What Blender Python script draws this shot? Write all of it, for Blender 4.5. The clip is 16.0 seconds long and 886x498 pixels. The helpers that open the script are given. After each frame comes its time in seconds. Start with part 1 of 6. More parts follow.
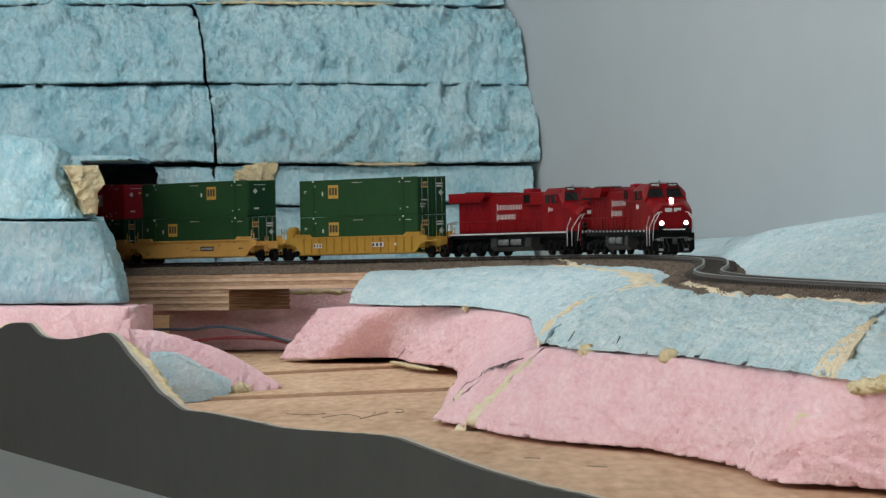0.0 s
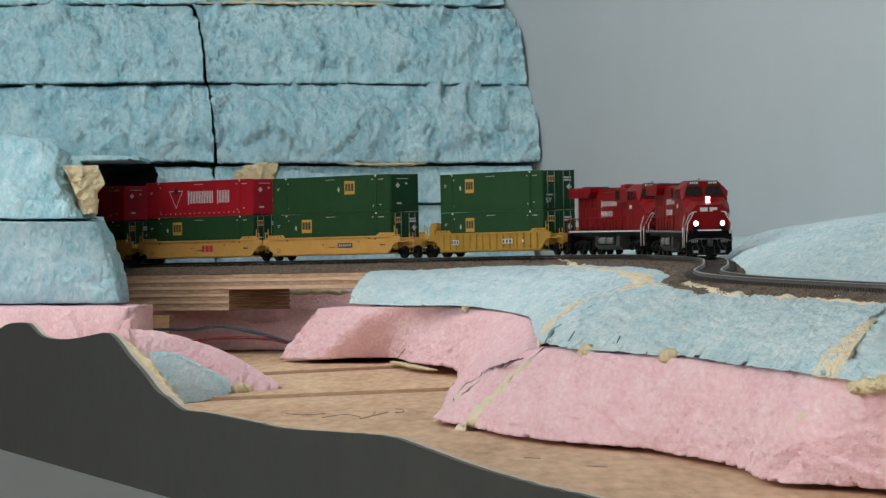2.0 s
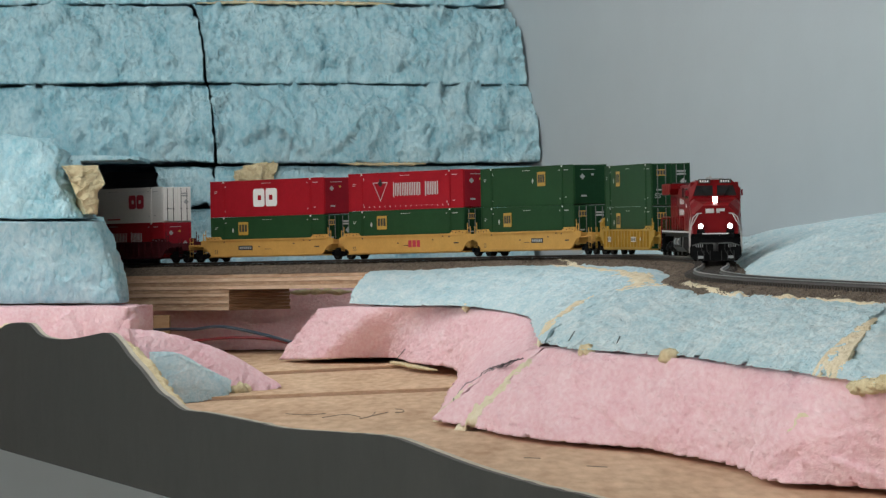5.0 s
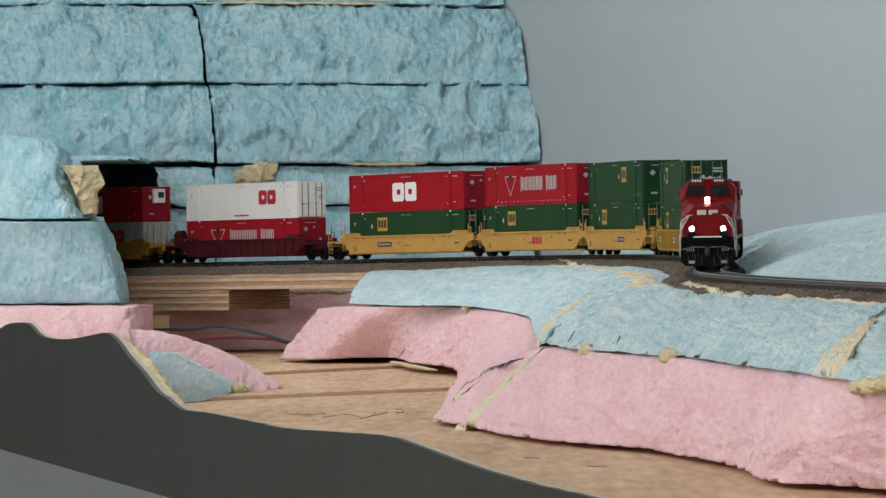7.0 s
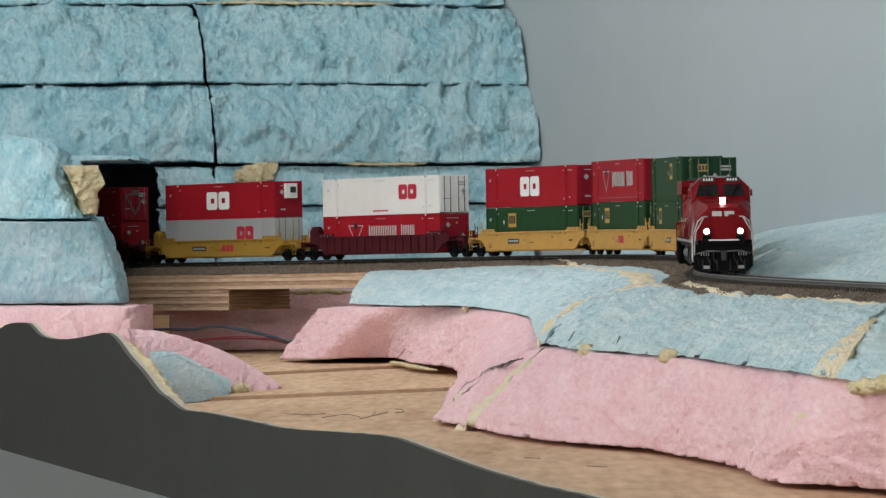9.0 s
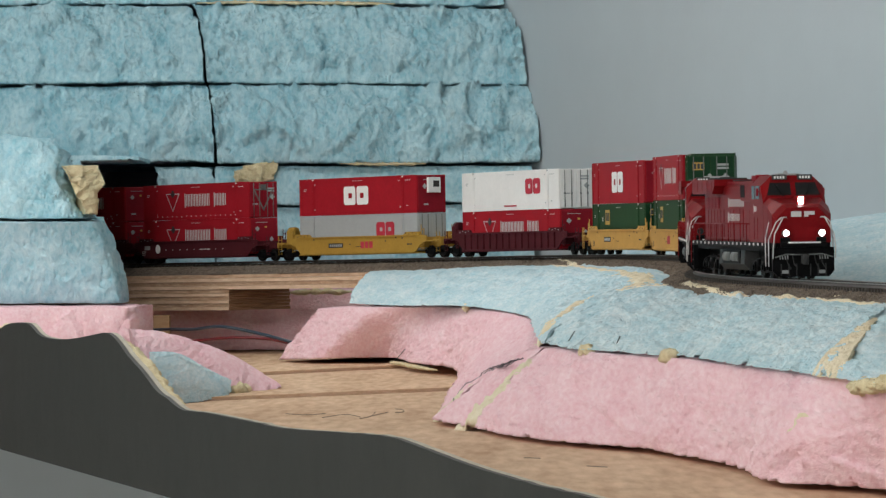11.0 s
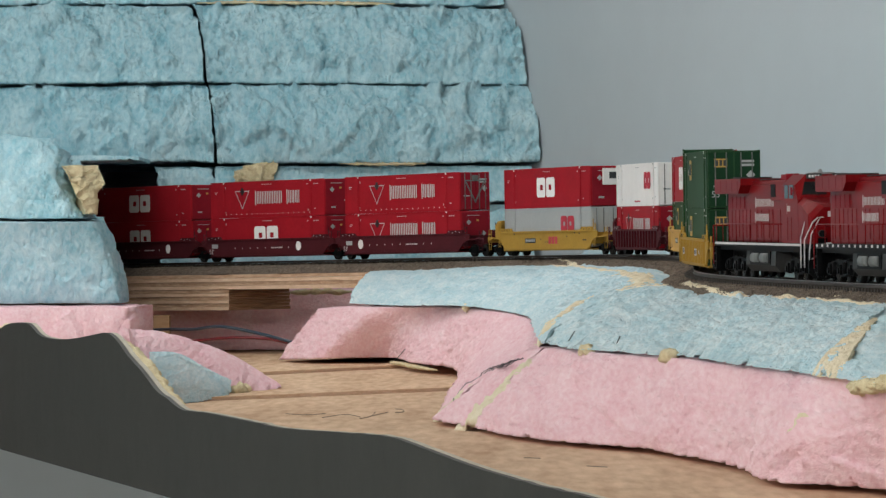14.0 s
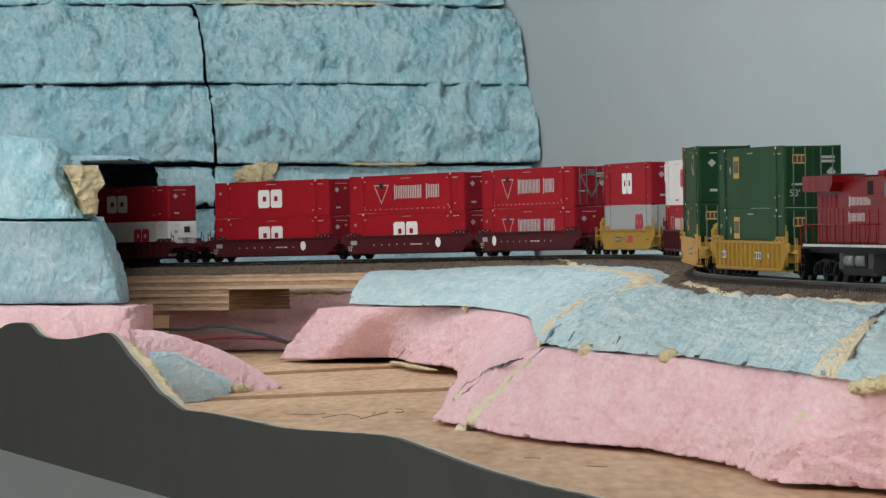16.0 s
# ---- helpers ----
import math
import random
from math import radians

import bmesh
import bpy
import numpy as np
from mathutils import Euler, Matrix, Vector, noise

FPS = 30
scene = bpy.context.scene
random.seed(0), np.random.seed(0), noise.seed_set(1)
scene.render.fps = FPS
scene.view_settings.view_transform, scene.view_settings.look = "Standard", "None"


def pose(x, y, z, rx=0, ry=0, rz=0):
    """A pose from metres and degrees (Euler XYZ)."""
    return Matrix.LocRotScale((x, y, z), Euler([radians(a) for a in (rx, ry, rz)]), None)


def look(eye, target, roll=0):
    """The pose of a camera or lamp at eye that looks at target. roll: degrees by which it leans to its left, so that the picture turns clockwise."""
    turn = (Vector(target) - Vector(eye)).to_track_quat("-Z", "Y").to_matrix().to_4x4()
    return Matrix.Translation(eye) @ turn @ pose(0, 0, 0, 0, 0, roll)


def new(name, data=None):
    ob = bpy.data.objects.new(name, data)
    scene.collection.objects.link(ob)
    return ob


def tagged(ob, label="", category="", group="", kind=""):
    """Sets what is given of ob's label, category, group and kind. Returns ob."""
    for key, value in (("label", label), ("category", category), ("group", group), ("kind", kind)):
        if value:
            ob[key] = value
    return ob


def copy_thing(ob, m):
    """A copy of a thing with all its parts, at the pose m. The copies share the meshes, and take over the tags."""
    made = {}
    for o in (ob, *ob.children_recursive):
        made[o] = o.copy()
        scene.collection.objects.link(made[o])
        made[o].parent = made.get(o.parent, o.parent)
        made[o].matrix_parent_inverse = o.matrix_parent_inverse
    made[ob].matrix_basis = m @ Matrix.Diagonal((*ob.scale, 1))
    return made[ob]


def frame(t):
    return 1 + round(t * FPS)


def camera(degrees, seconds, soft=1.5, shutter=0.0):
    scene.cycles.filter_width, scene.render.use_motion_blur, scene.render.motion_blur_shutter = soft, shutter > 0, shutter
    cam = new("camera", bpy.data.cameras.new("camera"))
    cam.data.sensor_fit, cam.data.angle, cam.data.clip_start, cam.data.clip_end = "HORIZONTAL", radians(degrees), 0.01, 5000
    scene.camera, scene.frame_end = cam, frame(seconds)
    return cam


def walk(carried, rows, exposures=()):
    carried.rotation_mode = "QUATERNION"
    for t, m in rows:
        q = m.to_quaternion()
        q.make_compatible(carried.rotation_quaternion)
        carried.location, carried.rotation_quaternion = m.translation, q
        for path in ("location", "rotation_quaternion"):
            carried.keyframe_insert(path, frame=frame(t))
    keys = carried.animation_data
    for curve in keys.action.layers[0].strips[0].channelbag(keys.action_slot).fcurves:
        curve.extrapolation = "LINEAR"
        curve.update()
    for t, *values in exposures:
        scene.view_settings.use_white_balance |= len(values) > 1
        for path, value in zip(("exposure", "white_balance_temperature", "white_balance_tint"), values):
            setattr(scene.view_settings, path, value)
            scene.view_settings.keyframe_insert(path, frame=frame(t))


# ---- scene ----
from mathutils import bvhtree

# ---- camera ----
cam = camera(9.911, 16.0, soft=1.35)
EYE = Vector((0, 0, 1.3))
VIEW = look(EYE, (0, 5, 1.3 - 5 * math.tan(radians(0.0889))), -0.86)
walk(cam, [(0, VIEW), (16, VIEW)])

# ---- light: white ceiling, tube fixtures over the aisle and the layout ----
world = bpy.data.worlds.new("world")
world.use_nodes = True
world.node_tree.nodes["Background"].inputs[0].default_value = (0.8, 0.85, 0.9, 1)
world.node_tree.nodes["Background"].inputs[1].default_value = 0.05
scene.world = world
scene.view_settings.exposure = 0.0
LAMPS = [(-2.8, -4.2, 1.5, 104), (-2.8, -1.6, 1.5, 90), (-0.9, -3.4, 1.5, 108), (-2.1, 1.6, 1.5, 34), (-0.75, 3.9, 1.5, 10)]

Z0 = 1.3           # eye height; the heights below are taken from it
TABLE = Z0 - 0.104


# ---- materials ----
def mat(name, col, rough=0.6, metal=0.0, var=0.12, scale=60.0, bump=0.0, bscale=300.0, bdist=0.004, col2=None, emit=0.0, spec=0.5, stretch=(1, 1, 1), perobj=0.0, fine=0.35, tear=0.0, tscale=60.0, tdist=0.006, tint=0.0):
    m = bpy.data.materials.new(name)
    m.use_nodes = True
    nt = m.node_tree
    b = nt.nodes["Principled BSDF"]
    b.inputs["Roughness"].default_value = rough
    b.inputs["Metallic"].default_value = metal
    b.inputs["Specular IOR Level"].default_value = spec
    tc = nt.nodes.new("ShaderNodeTexCoord")
    mp = nt.nodes.new("ShaderNodeMapping")
    mp.inputs["Scale"].default_value = stretch
    nt.links.new(tc.outputs["Object"], mp.inputs["Vector"])
    n1 = nt.nodes.new("ShaderNodeTexNoise")
    n1.inputs["Scale"].default_value = scale
    n1.inputs["Detail"].default_value = 6
    n1.inputs["Roughness"].default_value = 0.62
    nt.links.new(mp.outputs[0], n1.inputs["Vector"])
    rp = nt.nodes.new("ShaderNodeValToRGB")
    rp.color_ramp.elements[0].position, rp.color_ramp.elements[1].position = 0.34, 0.66
    c2 = col2 or [min(1, c * (1 + var)) for c in col]
    c1 = col if col2 else [c * (1 - var) for c in col]
    rp.color_ramp.elements[0].color = (*c1, 1)
    rp.color_ramp.elements[1].color = (*c2, 1)
    n4 = nt.nodes.new("ShaderNodeTexNoise")
    n4.inputs["Scale"].default_value = scale * 7
    n4.inputs["Detail"].default_value = 5
    nt.links.new(mp.outputs[0], n4.inputs["Vector"])
    mixf = nt.nodes.new("ShaderNodeMix")
    mixf.inputs[0].default_value = fine
    nt.links.new(n1.outputs["Fac"], mixf.inputs[2])
    nt.links.new(n4.outputs["Fac"], mixf.inputs[3])
    shade = mixf.outputs[0]
    if tear:
        n5 = nt.nodes.new("ShaderNodeTexNoise")
        n5.noise_type = "RIDGED_MULTIFRACTAL"
        n5.inputs["Scale"].default_value = tscale
        n5.inputs["Detail"].default_value = 6
        n5.inputs["Roughness"].default_value = 0.6
        n5.inputs["Distortion"].default_value = 0.6
        n5.inputs["Offset"].default_value = 0.95
        n5.inputs["Gain"].default_value = 1.6
        nt.links.new(mp.outputs[0], n5.inputs["Vector"])
        mr5 = nt.nodes.new("ShaderNodeMapRange")
        mr5.inputs[1].default_value, mr5.inputs[2].default_value = 0.7, 1.9
        nt.links.new(n5.outputs["Fac"], mr5.inputs[0])
        mix5 = nt.nodes.new("ShaderNodeMix")
        mix5.inputs[0].default_value = tint
        nt.links.new(shade, mix5.inputs[2])
        nt.links.new(mr5.outputs[0], mix5.inputs[3])
        shade = mix5.outputs[0]
    nt.links.new(shade, rp.inputs[0])
    out = rp.outputs[0]
    if perobj:
        oi = nt.nodes.new("ShaderNodeObjectInfo")
        hs = nt.nodes.new("ShaderNodeHueSaturation")
        mr = nt.nodes.new("ShaderNodeMapRange")
        mr.inputs[3].default_value, mr.inputs[4].default_value = 1 - perobj, 1 + perobj
        nt.links.new(oi.outputs["Random"], mr.inputs[0])
        nt.links.new(mr.outputs[0], hs.inputs["Value"])
        nt.links.new(out, hs.inputs["Color"])
        out = hs.outputs[0]
    nt.links.new(out, b.inputs["Base Color"])
    if bump:
        n2 = nt.nodes.new("ShaderNodeTexNoise")
        n2.inputs["Scale"].default_value = bscale
        n2.inputs["Detail"].default_value = 8
        n2.inputs["Roughness"].default_value = 0.65
        nt.links.new(mp.outputs[0], n2.inputs["Vector"])
        bp = nt.nodes.new("ShaderNodeBump")
        bp.inputs["Strength"].default_value = bump
        bp.inputs["Distance"].default_value = bdist
        n3 = nt.nodes.new("ShaderNodeTexNoise")
        n3.inputs["Scale"].default_value = bscale * 0.37
        n3.inputs["Detail"].default_value = 4
        nt.links.new(mp.outputs[0], n3.inputs["Vector"])
        ad = nt.nodes.new("ShaderNodeMath")
        nt.links.new(n2.outputs["Fac"], ad.inputs[0])
        nt.links.new(n3.outputs["Fac"], ad.inputs[1])
        nt.links.new(ad.outputs[0], bp.inputs["Height"])
        if tear:
            b5 = nt.nodes.new("ShaderNodeBump")
            b5.inputs["Strength"].default_value = tear
            b5.inputs["Distance"].default_value = tdist
            nt.links.new(n5.outputs["Fac"], b5.inputs["Height"])
            nt.links.new(b5.outputs[0], bp.inputs["Normal"])
        nt.links.new(bp.outputs[0], b.inputs["Normal"])
    if emit:
        b.inputs["Emission Color"].default_value = (*col, 1)
        b.inputs["Emission Strength"].default_value = emit
    return m


M_BLUE = mat("blue_foam", (0.29, 0.57, 0.67), 0.95, col2=(0.63, 0.82, 0.87), scale=34, bump=0.7, bscale=380, bdist=0.005, spec=0.1, stretch=(1, 0.25, 0.7), fine=0.4, tear=0.3, tscale=120, tdist=0.004, tint=0.1)
M_BLUE2 = mat("pale_blue_foam", (0.37, 0.58, 0.65), 0.95, col2=(0.70, 0.775, 0.79), scale=75, bump=0.5, bscale=620, bdist=0.003, spec=0.1, stretch=(1, 0.22, 1), fine=0.4)
M_PINK = mat("pink_foam", (0.82, 0.47, 0.52), 0.95, col2=(0.94, 0.70, 0.73), scale=55, bump=0.6, bscale=620, bdist=0.0035, spec=0.1, stretch=(1, 0.22, 1), fine=0.5)
M_CREAM = mat("spray_foam", (0.70, 0.57, 0.33), 0.9, col2=(0.86, 0.76, 0.52), scale=90, bump=0.7, bscale=520, bdist=0.004, spec=0.15)
M_CREAM2 = mat("sanded_spray_foam", (0.73, 0.61, 0.40), 0.9, col2=(0.83, 0.75, 0.59), scale=60, bump=0.5, bscale=480, bdist=0.003, spec=0.12)
M_SMEAR = mat("foam_smear", (0.66, 0.58, 0.42), 0.9, col2=(0.68, 0.72, 0.68), scale=60, bump=0.6, bscale=420, bdist=0.005, spec=0.15)
M_WALL = mat("painted_wall", (0.47, 0.525, 0.555), 0.85, var=0.03, scale=3, bump=0.06, bscale=200)
M_WALL2 = mat("white_wall", (0.74, 0.74, 0.72), 0.9, var=0.03, scale=3)
M_CEIL = mat("ceiling_paint", (0.8, 0.8, 0.78), 0.9, var=0.03, scale=3)
M_FLOOR = mat("grey_floor", (0.56, 0.55, 0.53), 0.6, var=0.06, scale=4)
M_FASCIA = mat("grey_hardboard", (0.040, 0.041, 0.037), 0.8, var=0.10, scale=7, bump=0.10, bscale=500, spec=0.10, fine=0.5)
M_FEDGE = mat("hardboard_edge", (0.085, 0.08, 0.075), 0.8, var=0.25, scale=80)
M_PLY = mat("plywood_face", (0.44, 0.26, 0.15), 0.75, col2=(0.74, 0.53, 0.36), scale=22, bump=0.12, bscale=120, bdist=0.002, stretch=(1.0, 0.13, 1), spec=0.2, fine=0.5)
M_PLYEDGE = mat("plywood_edge", (0.56, 0.36, 0.225), 0.8, col2=(0.84, 0.635, 0.47), scale=40, bump=0.3, bscale=160, stretch=(1, 1, 8), spec=0.15)
M_PLYDARK = mat("plywood_end_grain", (0.36, 0.20, 0.115), 0.85, col2=(0.72, 0.51, 0.36), scale=60, bump=0.4, bscale=200, stretch=(1, 1, 8), spec=0.1)
M_WOOD = mat("pine", (0.35, 0.2, 0.1), 0.7, col2=(0.5, 0.32, 0.18), scale=20, stretch=(1, 1, 6))
M_BALLAST = mat("ballast", (0.055, 0.040, 0.030), 0.95, col2=(0.31, 0.235, 0.175), scale=380, bump=1.0, bscale=520)
M_STONE = mat("ballast_grain", (0.035, 0.026, 0.020), 0.9, col2=(0.24, 0.18, 0.135), scale=700, fine=0.2)
M_ENDGRAIN = mat("stained_end_grain", (0.13, 0.07, 0.04), 0.85, col2=(0.34, 0.20, 0.12), scale=60, bump=0.4, bscale=200, stretch=(1, 1, 8), spec=0.1)
M_FILL = mat("filler_edge", (0.42, 0.38, 0.31), 0.85, col2=(0.60, 0.54, 0.44), scale=90, bump=0.4, bscale=300)
# container green darkened for the ends, which turn away from the light
M_DGREEN = mat("shaded_end_green", (0.010, 0.040, 0.018), 0.5, spec=0.06, var=0.12, scale=60)
M_BAR = mat("bar_grey", (0.12, 0.125, 0.12), 0.5, var=0.1, scale=90)
M_FAINT = mat("faint_pencil", (0.20, 0.15, 0.11), 0.8)
M_TIE = mat("tie_plastic", (0.035, 0.026, 0.02), 0.7, var=0.25, scale=90, perobj=0.2)
M_RAIL = mat("nickel_rail", (0.060, 0.048, 0.040), 0.5, 0.4, var=0.2, scale=150)
M_RAILTOP = mat("polished_railhead", (0.40, 0.38, 0.36), 0.35, 1.0, var=0.1, scale=150)
M_RED = mat("loco_red", (0.170, 0.005, 0.007), 0.34, spec=0.06, var=0.12, scale=70)
M_BLACK = mat("black_underframe", (0.0045, 0.0045, 0.005), 0.5, spec=0.06, var=0.3, scale=120)
M_DGREY = mat("weathered_grey", (0.040, 0.040, 0.040), 0.6, spec=0.15, var=0.2, scale=90)
M_TANK = mat("tank_grey", (0.032, 0.031, 0.030), 0.5, spec=0.2, var=0.2, scale=90)
M_OFFW = mat("weathered_white", (0.52, 0.49, 0.48), 0.55, var=0.15, scale=160)
M_GLASS = mat("dark_window", (0.012, 0.013, 0.014), 0.12, spec=0.2, var=0.1, scale=20)
M_WHITE = mat("white_lettering", (0.78, 0.77, 0.75), 0.5, var=0.04, scale=90)
M_GREEN = mat("container_green", (0.020, 0.057, 0.023), 0.5, spec=0.06, var=0.1, scale=50)
M_CRED = mat("container_red", (0.31, 0.012, 0.020), 0.45, spec=0.06, var=0.1, scale=50)
# container red darkened for the shaded ends; also the dull red loco parts
M_DRED = mat("shaded_end_dull_red", (0.24, 0.012, 0.022), 0.5, spec=0.06, var=0.12, scale=60)
M_CWHITE = mat("container_white", (0.74, 0.72, 0.70), 0.5, var=0.05, scale=50)
M_CGREY = mat("container_grey", (0.34, 0.35, 0.35), 0.5, var=0.06, scale=50)
M_YEL = mat("well_yellow", (0.36, 0.21, 0.040), 0.5, spec=0.06, var=0.12, scale=60)
M_YELP = mat("well_pale_yellow", (0.50, 0.28, 0.078), 0.5, spec=0.06, var=0.12, scale=60)
M_MAROON = mat("well_maroon", (0.07, 0.014, 0.018), 0.5, spec=0.06, var=0.15, scale=60)
M_GOLD = mat("logo_gold", (0.46, 0.27, 0.045), 0.5, var=0.1, scale=50)
M_LOGOBLK = mat("logo_dark", (0.02, 0.02, 0.02), 0.5)
M_LOGORED = mat("logo_red", (0.44, 0.022, 0.045), 0.5, var=0.05)
M_WHEEL = mat("wheel_steel", (0.012, 0.011, 0.010), 0.5, 0.0, spec=0.2, var=0.2, scale=120)
M_LIGHT = mat("headlight_glow", (1.0, 0.98, 0.95), 0.3, emit=18.0)
M_WIREB = mat("wire_blue", (0.03, 0.045, 0.07), 0.45)
M_WIRER = mat("wire_red", (0.16, 0.012, 0.018), 0.45)
M_PENCIL_NOTCH = mat("pencil_mark", (0.06, 0.055, 0.06), 0.8)
M_TUBE = mat("lamp_diffuser", (1, 0.98, 0.94), 0.5, emit=2.0)


# ---- mesh helpers ----
def part(name, bm, material, parent=None, label=""):
    me = bpy.data.meshes.new(name)
    bm.normal_update()
    bm.to_mesh(me)
    bm.free()
    for m in (material if isinstance(material, (list, tuple)) else [material]):
        me.materials.append(m)
    ob = new(name, me)
    if parent is not None:
        ob.parent = parent
    if label:
        tagged(ob, label)
    return ob


def box(bm, x0, x1, y0, y1, z0, z1, bev=0.0, mi=0):
    vs = [bm.verts.new((x, y, z)) for x in (x0, x1) for y in (y0, y1) for z in (z0, z1)]
    fs = [bm.faces.new([vs[i] for i in q]) for q in ((0, 1, 3, 2), (4, 6, 7, 5), (0, 4, 5, 1), (2, 3, 7, 6), (0, 2, 6, 4), (1, 5, 7, 3))]
    for f in fs:
        f.material_index = mi
    if bev:
        es = list({e for f in fs for e in f.edges})
        r = bmesh.ops.bevel(bm, geom=es, offset=bev, segments=2, affect="EDGES", profile=0.6)
        for f in r["faces"]:
            f.material_index = mi
    return vs


def extrude_profile(bm, pts, y0, y1, mi=0):
    """A closed outline of (x, z), extruded along y."""
    a = [bm.verts.new((x, y0, z)) for x, z in pts]
    b = [bm.verts.new((x, y1, z)) for x, z in pts]
    n = len(pts)
    fs = [bm.faces.new(a), bm.faces.new(b[::-1])]
    for i in range(n):
        fs.append(bm.faces.new((a[i], b[i], b[(i + 1) % n], a[(i + 1) % n])))
    for f in fs:
        f.material_index = mi
    bmesh.ops.recalc_face_normals(bm, faces=fs)
    return fs


def cyl(bm, p0, p1, r, n=10, mi=0, r2=None):
    p0, p1 = Vector(p0), Vector(p1)
    q = (p1 - p0).to_track_quat("Z", "Y").to_matrix()
    rs = (r, r if r2 is None else r2)
    ring = [[bm.verts.new(p + q @ Vector((rr * math.cos(2 * math.pi * i / n), rr * math.sin(2 * math.pi * i / n), 0))) for i in range(n)] for p, rr in zip((p0, p1), rs)]
    fs = [bm.faces.new(ring[0][::-1]), bm.faces.new(ring[1])]
    for i in range(n):
        f = bm.faces.new((ring[0][i], ring[0][(i + 1) % n], ring[1][(i + 1) % n], ring[1][i]))
        f.smooth = True
        fs.append(f)
    for f in fs:
        f.material_index = mi


def tube(bm, pts, r, n=6, mi=0):
    for a, b in zip(pts, pts[1:]):
        cyl(bm, a, b, r, n, mi)


def hose(bm, pts, r, n=8):
    """One smooth round tube along a line of points."""
    rings = []
    for i, p in enumerate(pts):
        t = (pts[min(len(pts) - 1, i + 1)] - pts[max(0, i - 1)]).normalized()
        a = t.cross(Vector((0, 0, 1))).normalized()
        b = a.cross(t)
        rings.append([bm.verts.new(p + (a * math.cos(2 * math.pi * k / n) + b * math.sin(2 * math.pi * k / n)) * r) for k in range(n)])
    for u, v in zip(rings, rings[1:]):
        for k in range(n):
            bm.faces.new((u[k], u[(k + 1) % n], v[(k + 1) % n], v[k])).smooth = True
    bm.faces.new(rings[0][::-1])
    bm.faces.new(rings[-1])
    bmesh.ops.recalc_face_normals(bm, faces=bm.faces)


def along(pts, n):
    """n points at even steps along a polyline, smoothed by Catmull-Rom."""
    pts = [Vector(p) for p in pts]
    if len(pts) == 2:
        return [pts[0].lerp(pts[1], i / (n - 1)) for i in range(n)]
    ext = [pts[0] * 2 - pts[1]] + pts + [pts[-1] * 2 - pts[-2]]
    dense = []
    for i in range(1, len(ext) - 2):
        p0, p1, p2, p3 = ext[i - 1:i + 3]
        for k in range(20):
            t = k / 20
            dense.append(0.5 * ((2 * p1) + (p2 - p0) * t + (2 * p0 - 5 * p1 + 4 * p2 - p3) * t * t + (3 * p1 - p0 - 3 * p2 + p3) * t ** 3))
    dense.append(pts[-1])
    d = [0]
    for a, b in zip(dense, dense[1:]):
        d.append(d[-1] + (b - a).length)
    out, j = [], 0
    for i in range(n):
        g = d[-1] * i / (n - 1)
        while j < len(d) - 2 and d[j + 1] < g:
            j += 1
        w = (g - d[j]) / max(1e-9, d[j + 1] - d[j])
        out.append(dense[j].lerp(dense[j + 1], min(1, max(0, w))))
    return out


def torn(q, lump, grain, flake):
    """The relief of broken foam: tilted flakes of uneven size, soft swells and fine grain."""
    w = q + noise.noise_vector(q * 0.8) * 0.45
    w = Vector((w.x, w.y, w.z * 0.75))
    d = noise.noise(q * 0.33) * 0.9
    for k, amp in ((0.75, 1.0), (1.7, 0.45), (4.1, 0.12)):
        dist, pts = noise.voronoi(w * k)
        c = pts[0]
        tilt = noise.noise_vector(c * 3.7 + Vector((11.3, 4.1, 7.7))).normalized() * 0.8
        d += amp * flake * ((w * k - c).dot(tilt) * 1.5 + noise.noise(c * 5.1) * 0.45)
        d += amp * 0.35 * min(0.5, dist[1] - dist[0])
        if noise.noise(c * 9.1) > 0.0:
            d -= amp * 0.32 * max(0.0, 1 - (dist[0] / 0.55) ** 2)
    d += 0.3 * (0.5 - abs(noise.noise(q * 2.2)))
    r = q + noise.noise_vector(q * 1.3) * 0.5
    d += 0.22 * (0.6 - 2 * abs(noise.noise(Vector((r.x * 3.1, r.y * 3.1, r.z * 1.5)))))
    return lump * d + grain * (noise.noise(q * 4.7) + 0.7 * noise.noise(q * 10.3))


